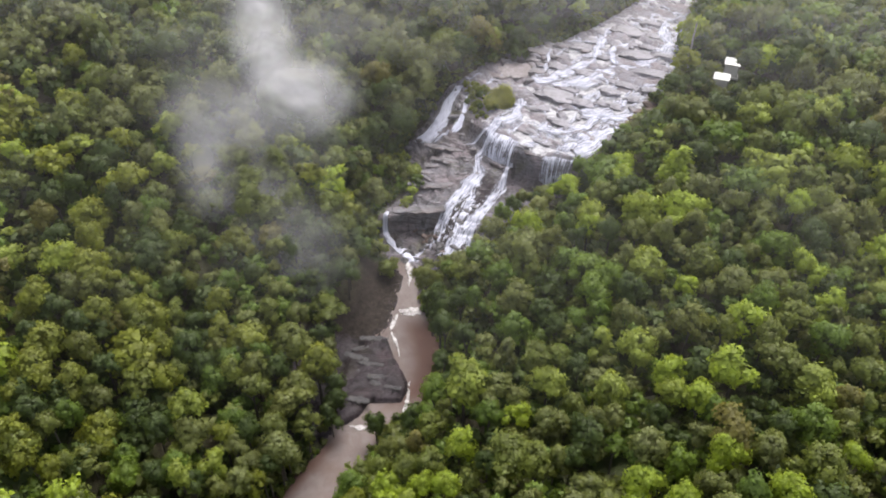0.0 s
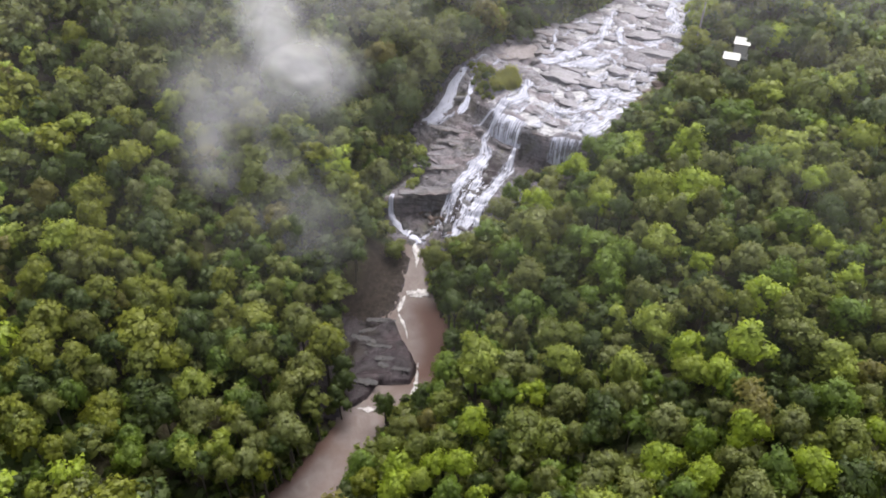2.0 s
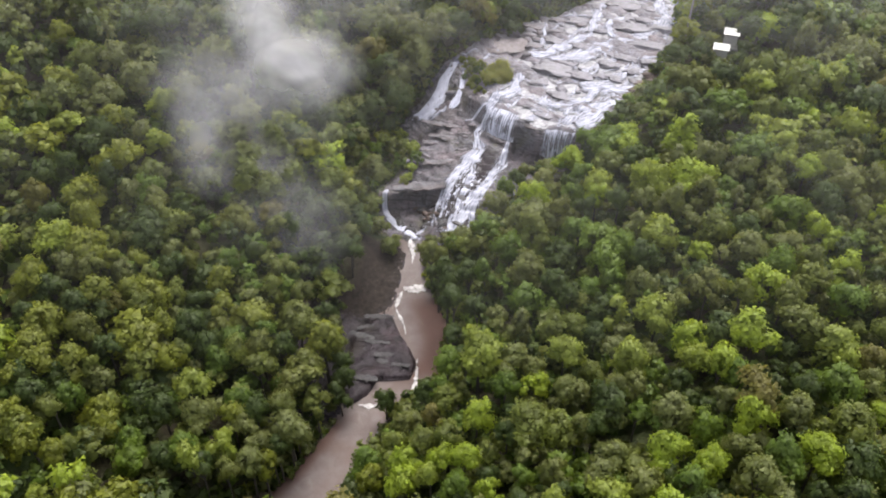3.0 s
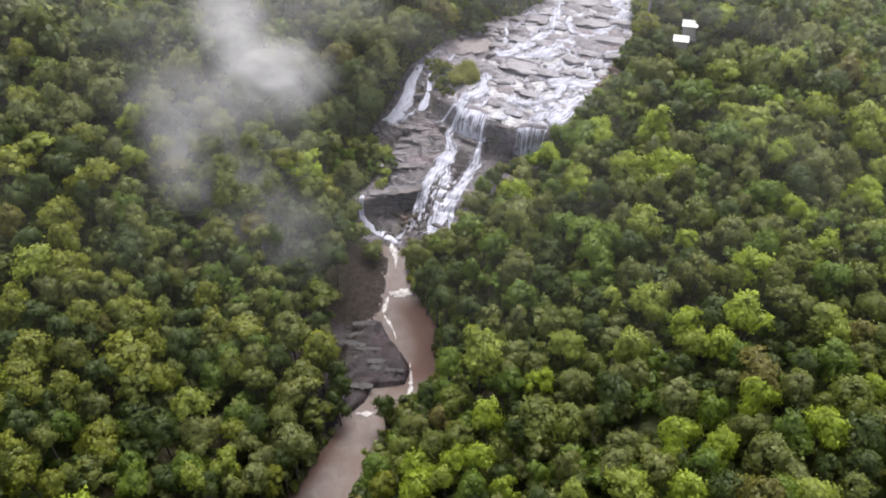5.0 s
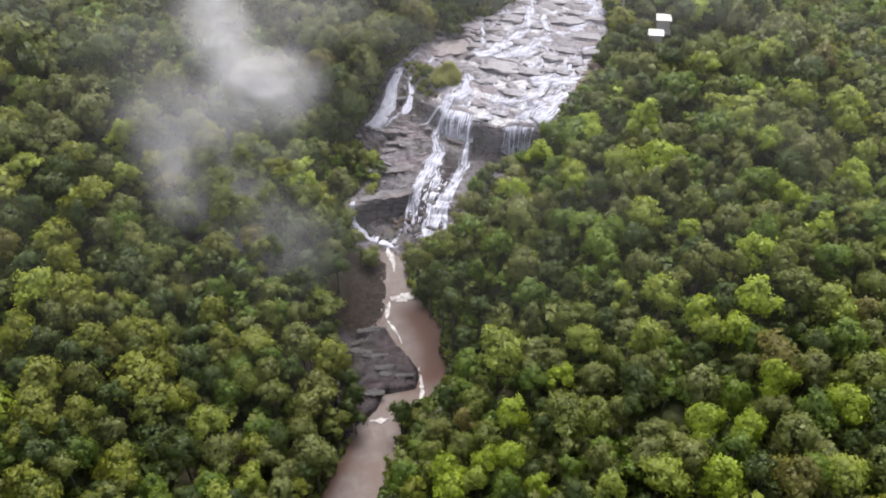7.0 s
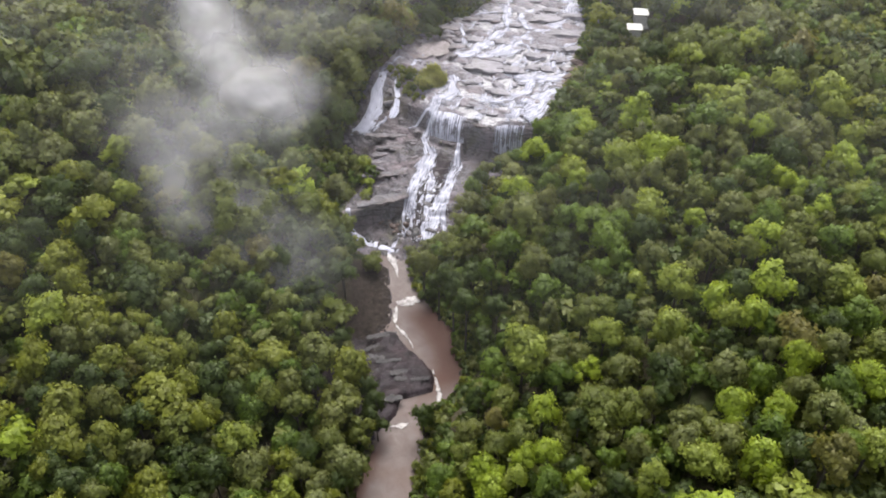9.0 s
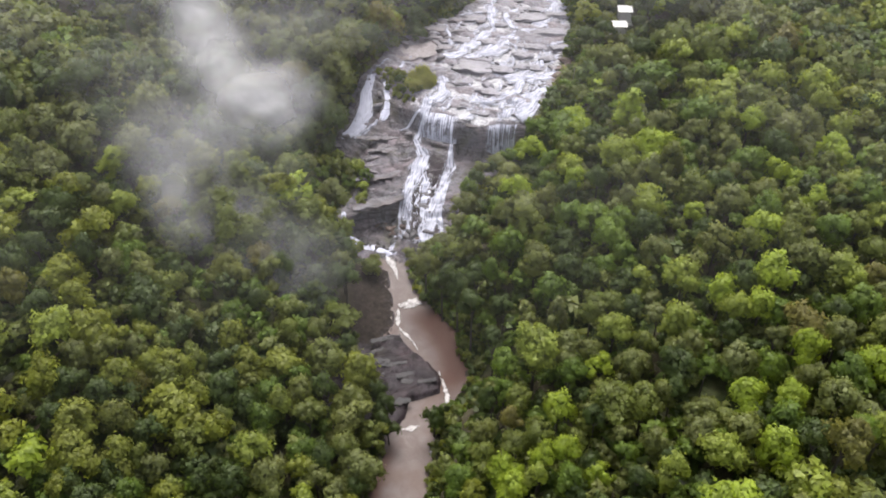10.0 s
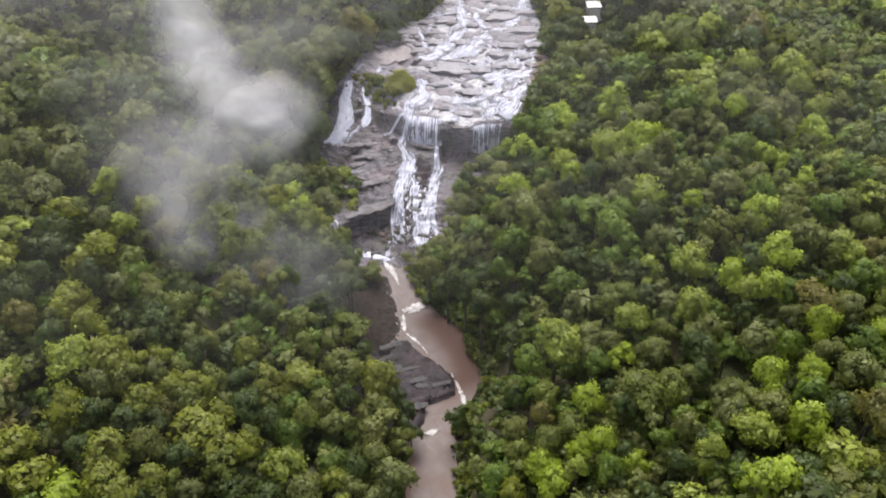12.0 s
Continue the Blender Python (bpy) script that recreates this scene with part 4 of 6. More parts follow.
def lumps(p, seed):
    """Smooth random relief over points in space."""
    out = 0.0
    for k, amp in ((1.0, 0.5), (2.1, 0.3), (4.3, 0.2)):
        q = p * k * 2.6 + seed * 7.31
        out = out + amp * (np.sin(q[..., 0] * 1.7 + 1.3 * np.sin(q[..., 1])) * np.sin(q[..., 1] * 1.5 + 1.1 * np.sin(q[..., 2])) + np.sin(q[..., 2] * 1.9 + q[..., 0] * 0.7))
    return out


def crown_template(seed, tall=0.9, lobes=15, spread=0.64, leaves=2600, size=0.098):
    """A crown of unit radius: a few unequal domes side by side, each of loose clumps of leaf tufts round small dense
    hearts. Returns corners, each leaf's tone (random, darker in hollows) and its facing.
    """
    rng = np.random.default_rng(seed)
    pts, rnd, soft, tuft, tuft_n, tuft_r = [], [], [], [], [], []
    domes = [(np.array((rng.uniform(-0.14, 0.14), rng.uniform(-0.14, 0.14), tall * 0.10)), spread * rng.uniform(0.82, 1.0))]
    turn = rng.uniform(0, 6.28)
    for k in range(int(rng.integers(2, 4))):
        a = turn + k * 2.2 + rng.uniform(-0.5, 0.5)
        out = rng.uniform(0.36, 0.62)
        domes.append((np.array((math.cos(a) * out, math.sin(a) * out, tall * rng.uniform(-0.34, 0.14))), spread * rng.uniform(0.44, 0.72)))
    share = np.array([d[1] ** 2 for d in domes])
    counts = np.maximum(2, np.round(lobes * share / share.sum())).astype(int)
    for (mid, wide), count in zip(domes, counts):
        glow = rng.uniform(-0.10, 0.10)
        for i in range(count):
            a = 2.39996 * i + rng.uniform(-0.8, 0.8)
            rise = 1.0 - 1.45 * (i + 0.3) / count
            out = math.sqrt(max(0.02, 1 - min(1.0, rise) ** 2)) * wide * rng.uniform(0.6, 1.25)
            c = mid + np.array((math.cos(a) * out, math.sin(a) * out, tall * wide * 1.05 * rise * rng.uniform(0.75, 1.15)))
            rad = rng.uniform(0.20, 0.42) * (0.72 + 0.5 * wide)
            tri = BALL if leaves > 600 else GEM
            way = (c - mid) / (np.linalg.norm(c - mid) + 1e-6) * 0.8 + (0, 0, 0.55)
            heart = c + tri * rad * 0.74
            shade = rng.uniform(0.34, 0.66) + glow
            pts.append(heart.reshape(-1, 3))
            rnd.append(np.repeat(np.clip(shade + rng.normal(-0.03, 0.08, len(tri)), 0, 1), 3))
            soft.append((tri * 0.6 + (heart - mid) / wide * 0.6 + (0, 0, 0.12)).reshape(-1, 3))
            m = max(8, int(leaves * rad ** 2 / (lobes * 0.110)))
            d = rng.normal(size=(m * 3, 3))
            d /= np.linalg.norm(d, axis=1, keepdims=True)
            d = d[d @ way > -0.35][:m]
            m = len(d)
            bulge = 1 + 0.34 * lumps(d * 0.8 + c * 3, seed + i)
            reach = bulge * (0.70 + 0.58 * rng.uniform(0, 1, m) ** 1.6)
            at = c + d * (rad * reach)[:, None] * np.array((1.08, 1.08, 0.95))
            tuft.append(at)
            tuft_n.append(d * 0.55 + (at - mid) / wide * 0.6 + rng.normal(size=at.shape) * 0.20 + (0, 0, 0.12))
            # tufts in hollows darker, on bulges lighter: crevice shade painted into the leaf tone
            tuft_r.append(np.clip(shade + 0.5 * (bulge - 1) + rng.normal(0.02, 0.13, m), 0, 1))
    tuft, tuft_n = np.concatenate(tuft), np.concatenate(tuft_n)
    blades = leaf_blades(tuft, tuft_n + rng.normal(size=tuft.shape) * 0.75 + (0, 0, 0.25), size, rng)
    pts, rnd, soft = np.concatenate((*pts, blades)), np.concatenate((*rnd, np.repeat(np.concatenate(tuft_r), 3))), np.concatenate((*soft, np.repeat(tuft_n, 3, 0)))
    soft /= np.linalg.norm(soft, axis=1, keepdims=True)
    return pts.astype(np.float32), rnd.astype(np.float32), soft.astype(np.float32)


KINDS = [(0.95, 15, 0.62), (1.15, 17, 0.60), (0.85, 16, 0.70), (1.40, 15, 0.54), (0.95, 11, 0.60), (1.10, 19, 0.66), (1.70, 17, 0.50), (0.75, 14, 0.74), (1.05, 9, 0.62), (1.25, 20, 0.64)]
NEAR = [crown_template(100 + i, *k, 2100, 0.107) for i, k in enumerate(KINDS)]
HIGH = [crown_template(100 + i, *k, 1150, 0.135) for i, k in enumerate(KINDS)]
FILL = [crown_template(150 + i, k[0], 8, k[2], 520, 0.16) for i, k in enumerate(KINDS)]
MID = [crown_template(200 + i, k[0], 7, k[2], 215, 0.235) for i, k in enumerate(KINDS)]
FAR = [crown_template(300 + i, k[0], 4, k[2], 150, 0.225) for i, k in enumerate(KINDS)]
LOW = [crown_template(400 + i, 0.9, 4, 0.62, 36, 0.40) for i in range(4)]

# crowns that stand out of the canopy: x, y, height of the crown's middle, radius and tone
GROVE = []
# near the stream mouth
GROVE += [(-9.1, 73.0, 17.9, 3.0, "Y"), (-14.8, 76.5, 14.3, 2.6, "M"), (-9.1, 77.9, 16.9, 3.0, "Y"), (-15.5, 80.2, 13.8, 2.7, "G"),
          (-65.9, 81.3, 18.0, 2.3, "M"), (-69.6, 81.5, 19.8, 3.2, "M"), (-44.1, 81.9, 11.6, 2.8, "D"), (-39.8, 82.0, 10.5, 2.3, "O"),
          (-64.7, 82.5, 17.6, 1.9, "O"), (-11.2, 82.7, 15.5, 2.5, "O"), (-55.6, 83.0, 12.7, 2.8, "G"), (-50.7, 83.1, 13.1, 2.4, "D"),
          (-71.1, 83.5, 21.2, 2.7, "O"), (-36.3, 83.7, 9.4, 3.0, "P"), (-45.9, 83.7, 12.4, 3.3, "L"), (-34.2, 84.3, 7.3, 2.9, "M"),
          (-61.3, 84.4, 14.7, 4.4, "O"), (-46.8, 84.7, 13.0, 2.8, "G"), (-72.6, 85.2, 21.9, 3.1, "M"), (-9.4, 85.5, 16.1, 2.3, "O"),
          (-41.6, 85.9, 11.5, 3.3, "L"), (-56.0, 86.3, 12.9, 2.4, "G")]
# near the stream mouth
GROVE += [(-32.8, 86.8, 7.3, 2.2, "P"), (-35.3, 87.2, 10.0, 2.4, "P"), (-32.1, 87.7, 8.2, 2.4, "D"), (-68.4, 88.5, 20.2, 2.9, "O"),
          (-61.6, 89.6, 15.3, 3.7, "M"), (-71.6, 89.8, 22.0, 2.9, "D"), (-38.0, 90.1, 11.5, 2.4, "P"), (-30.4, 90.2, 8.6, 2.4, "P"),
          (-45.0, 90.6, 13.5, 3.3, "P"), (-51.5, 91.1, 14.4, 3.3, "D"), (-30.3, 91.4, 9.4, 3.9, "P"), (-66.5, 91.7, 18.5, 2.9, "G"),
          (-40.3, 92.1, 12.4, 2.7, "M"), (-75.0, 92.4, 24.1, 1.9, "M"), (-36.1, 93.4, 11.3, 2.9, "D"), (-73.6, 93.4, 23.7, 2.4, "D"),
          (-69.1, 94.2, 21.9, 2.4, "D"), (-31.7, 94.6, 11.4, 2.4, "P"), (-39.3, 94.8, 12.5, 2.9, "G"), (-55.6, 95.0, 14.8, 3.4, "D"),
          (-62.3, 95.4, 18.2, 2.7, "P"), (-47.8, 96.1, 16.1, 3.9, "L")]
# near the stream mouth
GROVE += [(-73.0, 96.8, 24.6, 4.0, "M"), (-67.7, 97.1, 22.1, 3.4, "M"), (-64.6, 97.3, 20.9, 2.2, "O"), (-26.2, 97.3, 8.5, 3.4, "O"),
          (-13.4, 101.2, 4.6, 3.0, "D"), (-56.3, 99.0, 17.5, 3.4, "O")]
# left lower slope
GROVE += [(-28.9, 100.7, 11.3, 4.6, "O"), (-62.4, 101.2, 20.6, 3.4, "D"), (-72.2, 101.3, 26.1, 4.4, "M"), (-52.0, 101.6, 16.6, 3.5, "M"),
          (-36.8, 101.9, 13.6, 3.0, "O"), (-66.5, 102.5, 23.6, 3.0, "O"), (-44.0, 103.4, 13.2, 3.0, "G"), (-75.4, 103.4, 27.9, 2.5, "D"),
          (-58.3, 104.8, 19.4, 5.6, "M"), (-28.8, 104.9, 11.4, 4.1, "O"), (-50.6, 105.0, 15.8, 2.5, "O"), (-40.4, 105.4, 14.0, 3.5, "O"),
          (-36.8, 106.6, 14.6, 2.5, "P"), (-68.5, 106.8, 25.7, 3.0, "D"), (-46.0, 106.8, 14.4, 3.1, "D"), (-64.5, 106.8, 23.6, 2.8, "D"),
          (-32.8, 107.2, 13.1, 2.9, "D"), (-41.9, 108.6, 14.9, 2.8, "G"), (-72.8, 109.1, 28.2, 3.0, "D"), (-54.1, 109.4, 17.4, 3.6, "M"),
          (-63.0, 109.5, 23.5, 2.6, "N"), (-50.8, 109.6, 16.5, 3.6, "D")]
# left lower slope
GROVE += [(-76.3, 110.2, 29.6, 3.3, "M"), (-25.5, 110.4, 11.0, 4.2, "M"), (-66.4, 110.5, 25.6, 3.5, "M"), (-37.8, 110.9, 14.6, 3.1, "G"),
          (-59.4, 111.0, 21.3, 3.1, "O"), (-71.2, 113.7, 29.1, 2.6, "P"), (-57.0, 113.8, 20.1, 3.4, "M"), (-66.6, 113.9, 28.7, 3.1, "O"),
          (-61.4, 114.1, 22.8, 3.1, "M"), (-38.8, 114.5, 14.9, 5.5, "M"), (-53.8, 114.6, 19.1, 2.4, "O"), (-30.6, 114.8, 12.1, 4.3, "O"),
          (-45.4, 115.1, 16.2, 3.1, "M"), (-62.7, 116.6, 25.0, 2.6, "P"), (-51.3, 116.7, 17.2, 2.9, "D"), (-64.7, 117.8, 27.9, 2.2, "M"),
          (-69.4, 118.1, 29.7, 4.2, "M"), (-58.9, 118.4, 21.3, 2.7, "O"), (-26.3, 119.0, 10.9, 2.7, "D"), (-73.9, 119.7, 30.2, 4.3, "L"),
          (-36.8, 121.4, 15.6, 3.0, "O"), (-61.3, 122.2, 23.8, 3.0, "M")]
# left lower slope
GROVE += [(-30.5, 122.5, 12.9, 2.7, "P"), (-55.2, 122.6, 21.0, 3.2, "D"), (-47.0, 122.7, 16.5, 3.5, "M"), (-66.5, 122.9, 27.7, 2.7, "O"),
          (-76.9, 124.7, 32.1, 3.2, "D"), (-52.5, 124.9, 20.3, 2.3, "O")]
# left middle slope
GROVE += [(-55.7, 125.3, 22.6, 2.3, "P"), (-25.4, 126.2, 10.2, 4.9, "O"), (-60.5, 126.4, 24.8, 3.8, "D"), (-70.6, 126.8, 30.9, 3.2, "M"),
          (-34.6, 127.1, 15.3, 3.3, "P"), (-46.0, 127.3, 17.8, 2.8, "G"), (-61.0, 128.5, 25.9, 3.8, "D"), (-79.8, 129.5, 34.0, 3.3, "N"),
          (-41.7, 130.9, 17.9, 3.3, "D"), (-56.3, 131.0, 24.8, 3.3, "O"), (-72.6, 131.4, 32.5, 4.5, "M"), (-79.8, 134.5, 34.7, 3.4, "D"),
          (-60.5, 134.7, 27.5, 3.1, "P"), (-65.2, 134.9, 30.1, 2.8, "P"), (-54.4, 135.7, 25.6, 3.9, "D"), (-45.2, 135.8, 21.3, 3.9, "O"),
          (-67.7, 136.0, 32.9, 3.1, "D"), (-21.7, 137.0, 12.5, 4.0, "D"), (-36.4, 137.2, 19.3, 3.1, "P"), (-62.0, 137.3, 29.2, 3.1, "G"),
          (-33.0, 137.9, 18.4, 2.9, "D"), (-77.4, 139.6, 34.6, 2.8, "D")]
# left middle slope
GROVE += [(-21.5, 139.7, 13.9, 2.5, "P"), (-38.5, 139.9, 21.4, 2.9, "N"), (-67.0, 140.9, 34.4, 4.1, "M"), (-61.4, 140.9, 31.2, 3.4, "O"),
          (-29.3, 142.4, 18.6, 4.0, "D"), (-31.5, 144.4, 20.8, 2.9, "D"), (-39.4, 144.5, 23.6, 4.0, "O"), (-21.1, 144.6, 14.4, 3.6, "D"),
          (-75.2, 145.5, 35.0, 3.8, "D"), (-23.2, 146.9, 17.4, 4.1, "O"), (-44.8, 147.9, 26.7, 4.8, "O"), (-34.6, 148.3, 24.2, 3.5, "O"),
          (-61.4, 148.8, 33.5, 3.2, "L"), (-73.0, 149.7, 36.1, 3.6, "D"), (-64.6, 149.8, 34.9, 2.4, "P"), (-79.7, 149.9, 37.3, 3.6, "L"),
          (-26.4, 150.5, 20.9, 3.6, "O"), (-71.1, 152.7, 36.8, 3.3, "M"), (-37.8, 153.2, 27.9, 3.6, "O"), (-68.1, 153.2, 36.5, 2.3, "O"),
          (-23.4, 153.8, 18.7, 4.4, "M"), (-31.6, 154.7, 26.5, 3.7, "M")]
# left middle slope
GROVE += [(-17.5, 154.8, 11.1, 3.1, "O"), (-47.6, 155.8, 30.4, 4.9, "P"), (-82.5, 156.2, 39.5, 4.3, "O"), (-38.8, 156.8, 29.0, 4.3, "O"),
          (-61.6, 158.5, 37.6, 3.6, "L"), (-73.3, 158.6, 38.5, 4.4, "P")]
# left upper slope
GROVE += [(-45.4, 161.3, 31.2, 4.4, "M"), (-84.2, 161.4, 41.6, 3.5, "M"), (-78.5, 162.0, 40.8, 3.1, "O"), (-58.0, 163.9, 38.0, 4.3, "P"),
          (-68.3, 165.0, 39.7, 4.5, "P"), (-18.0, 165.8, 13.3, 3.3, "P"), (-47.8, 166.1, 33.2, 3.7, "M"), (-18.0, 168.5, 10.5, 3.7, "O"),
          (-80.3, 168.9, 43.0, 3.8, "O"), (-27.3, 169.3, 20.7, 3.9, "O"), (-64.2, 170.4, 40.9, 3.2, "D"), (-68.1, 171.0, 42.4, 3.2, "P"),
          (-74.2, 171.0, 41.3, 3.9, "P"), (-24.1, 171.8, 18.4, 2.8, "D"), (-86.7, 174.5, 47.1, 2.5, "M"), (-54.4, 175.9, 37.9, 5.3, "P"),
          (-28.4, 176.6, 21.1, 4.0, "D"), (-66.5, 179.2, 45.8, 4.7, "D"), (-9.9, 183.5, 6.8, 3.1, "O"), (-27.1, 184.9, 18.5, 3.8, "O"),
          (-15.9, 185.4, 10.0, 2.2, "M"), (-22.4, 187.5, 14.7, 3.9, "D")]
# left upper slope
GROVE += [(-13.6, 188.7, 12.5, 3.3, "D"), (-22.8, 189.2, 17.2, 3.9, "P"), (-18.3, 190.4, 17.6, 4.3, "D"), (-10.7, 192.1, 17.6, 4.3, "D"),
          (-13.5, 192.2, 19.8, 3.4, "D"), (-15.0, 197.0, 25.6, 3.6, "D"), (-9.6, 203.1, 20.0, 4.5, "P"), (-18.2, 203.6, 26.9, 5.1, "N"),
          (-6.9, 205.4, 23.7, 4.5, "P"), (-5.2, 206.5, 24.2, 3.4, "P"), (-2.0, 211.7, 27.5, 3.8, "P"), (-6.8, 211.9, 27.9, 4.9, "P"),
          (-14.6, 212.0, 27.8, 4.5, "O"), (0.1, 213.9, 28.9, 4.2, "P"), (4.1, 217.1, 27.6, 5.3, "D"), (0.4, 219.6, 29.1, 4.3, "O"),
          (-20.4, 220.3, 27.7, 4.7, "O"), (-70.6, 220.7, 28.0, 4.8, "O"), (10.6, 222.9, 27.9, 5.5, "N"), (-86.6, 223.0, 27.8, 5.6, "D"),
          (-7.3, 223.6, 28.4, 5.5, "D"), (14.5, 224.6, 27.9, 4.0, "L")]
# left upper slope
GROVE += [(-12.1, 224.9, 28.2, 5.5, "P"), (-101.8, 225.2, 28.3, 5.0, "P"), (-64.3, 226.0, 28.7, 4.1, "O"), (-58.1, 226.8, 28.1, 5.6, "P"),
          (-98.2, 233.8, 29.1, 5.2, "O"), (-79.2, 235.9, 29.3, 5.1, "O"), (-91.7, 236.0, 29.3, 5.2, "O"), (-106.0, 238.6, 29.1, 5.6, "M")]
# right bank foreground
GROVE += [(35.7, 57.0, 30.7, 3.5, "N"), (43.4, 57.7, 29.6, 3.5, "L"), (49.4, 58.0, 28.9, 3.1, "O"), (39.4, 58.4, 31.0, 2.1, "G"), (33.1, 60.1, 29.2, 2.5, "D"),
          (43.4, 60.6, 29.6, 2.3, "P"), (52.6, 61.2, 29.0, 3.2, "D"), (28.4, 61.3, 26.0, 4.0, "Y"), (48.5, 61.8, 29.4, 2.2, "D"), (19.8, 64.1, 25.7, 3.7, "L"),
          (30.7, 64.2, 27.0, 3.5, "G"), (12.4, 64.7, 25.2, 2.9, "L"), (41.8, 65.3, 28.3, 4.0, "P"), (45.6, 65.8, 29.3, 2.4, "G"), (7.9, 65.9, 23.3, 2.1, "D"),
          (25.2, 66.3, 26.4, 3.0, "P"), (55.8, 66.6, 29.1, 3.8, "D"), (33.7, 67.0, 27.5, 2.5, "Y"), (50.7, 67.8, 29.8, 3.2, "Y"), (19.5, 68.1, 25.6, 2.9, "P"),
          (36.4, 68.7, 27.8, 2.6, "Y"), (45.7, 68.9, 29.0, 3.7, "G")]
# right bank foreground
GROVE += [(3.8, 69.5, 20.2, 2.6, "Y"), (13.9, 70.3, 23.5, 2.8, "P"), (40.9, 70.5, 28.5, 2.7, "P"), (-1.6, 70.6, 20.8, 2.2, "G"), (8.6, 71.2, 21.9, 2.1, "G"),
          (30.5, 71.7, 26.2, 3.4, "Y"), (21.6, 71.8, 25.6, 3.3, "P"), (57.4, 72.3, 28.6, 3.9, "O"), (52.7, 72.6, 29.5, 2.5, "O"), (3.9, 73.4, 19.1, 2.5, "D"),
          (-5.3, 73.6, 19.9, 2.5, "L"), (0.3, 75.1, 21.2, 2.5, "Y"), (43.8, 75.2, 29.3, 3.2, "Y"), (50.3, 75.7, 29.0, 2.8, "P"), (-3.5, 75.8, 20.4, 2.3, "Y"),
          (37.6, 76.0, 27.5, 3.2, "G")]
# right plateau, lower
GROVE += [(64.7, 76.7, 27.4, 2.3, "Y"), (51.1, 77.3, 29.0, 2.5, "P"), (15.0, 77.3, 24.1, 3.4, "O"), (17.9, 77.3, 24.8, 2.3, "O"), (20.6, 77.9, 25.5, 1.9, "D"),
          (32.8, 78.4, 26.2, 3.5, "P"), (7.3, 78.7, 22.2, 2.2, "D"), (27.5, 79.1, 26.1, 2.2, "G"), (10.6, 79.3, 23.3, 4.0, "O"), (45.1, 79.4, 29.9, 4.1, "N"),
          (63.8, 79.5, 27.0, 2.8, "O"), (40.4, 79.5, 29.4, 2.2, "P"), (-2.0, 80.3, 20.0, 2.9, "O"), (-5.9, 80.6, 18.7, 2.5, "O"), (54.6, 80.9, 28.7, 2.9, "D"),
          (59.9, 81.2, 28.0, 3.5, "G"), (23.2, 81.4, 25.3, 3.2, "D"), (2.7, 83.0, 20.9, 3.2, "Y"), (44.3, 83.4, 29.8, 2.5, "G"), (65.7, 83.7, 27.5, 2.3, "P"),
          (28.5, 84.5, 26.2, 2.4, "P"), (34.6, 84.5, 27.5, 2.5, "D")]
# right plateau, lower
GROVE += [(24.9, 85.1, 25.5, 2.2, "P"), (-4.4, 85.2, 18.6, 2.3, "N"), (17.6, 85.9, 24.6, 2.2, "P"), (70.1, 86.5, 28.4, 2.3, "O"), (42.2, 86.5, 28.8, 3.4, "Y"),
          (66.8, 87.1, 28.4, 2.9, "N"), (38.1, 87.6, 28.3, 3.1, "L"), (63.1, 87.7, 28.3, 2.7, "L"), (12.5, 88.1, 22.5, 3.0, "Y"), (-1.9, 88.6, 19.2, 2.7, "O"),
          (8.0, 89.4, 22.4, 2.3, "G"), (28.6, 90.0, 25.3, 3.6, "L"), (22.8, 90.2, 23.0, 2.5, "O"), (48.9, 90.9, 30.9, 4.9, "Y"), (8.3, 91.0, 22.5, 2.2, "P"),
          (-3.3, 91.5, 18.3, 2.4, "G"), (61.4, 91.7, 28.3, 4.6, "L")]
# right plateau, middle
GROVE += [(-5.4, 92.2, 16.1, 2.6, "D"), (72.7, 92.5, 28.3, 3.2, "O"), (38.7, 92.5, 28.2, 3.1, "Y"), (12.8, 92.6, 21.8, 2.5, "P"), (26.6, 93.1, 25.6, 1.9, "P"),
          (43.6, 94.0, 29.3, 3.5, "D"), (18.5, 94.0, 23.7, 3.1, "L"), (57.3, 94.5, 29.5, 4.2, "O"), (10.2, 94.9, 22.3, 2.7, "P"), (3.7, 95.1, 22.9, 4.1, "L"),
          (-1.4, 95.8, 20.1, 2.7, "G"), (24.1, 97.5, 24.3, 2.3, "D"), (35.1, 99.1, 27.8, 3.5, "L"), (56.9, 99.3, 30.7, 3.1, "O"), (17.0, 99.8, 24.0, 2.6, "O"),
          (20.6, 99.8, 24.5, 2.4, "O"), (75.0, 100.0, 28.1, 3.3, "O"), (68.5, 100.7, 28.9, 3.9, "G"), (38.4, 101.1, 28.1, 3.0, "P"),
          (50.4, 102.5, 30.2, 3.0, "O"), (11.2, 103.0, 21.8, 2.6, "P"), (28.8, 103.5, 23.4, 3.0, "L")]
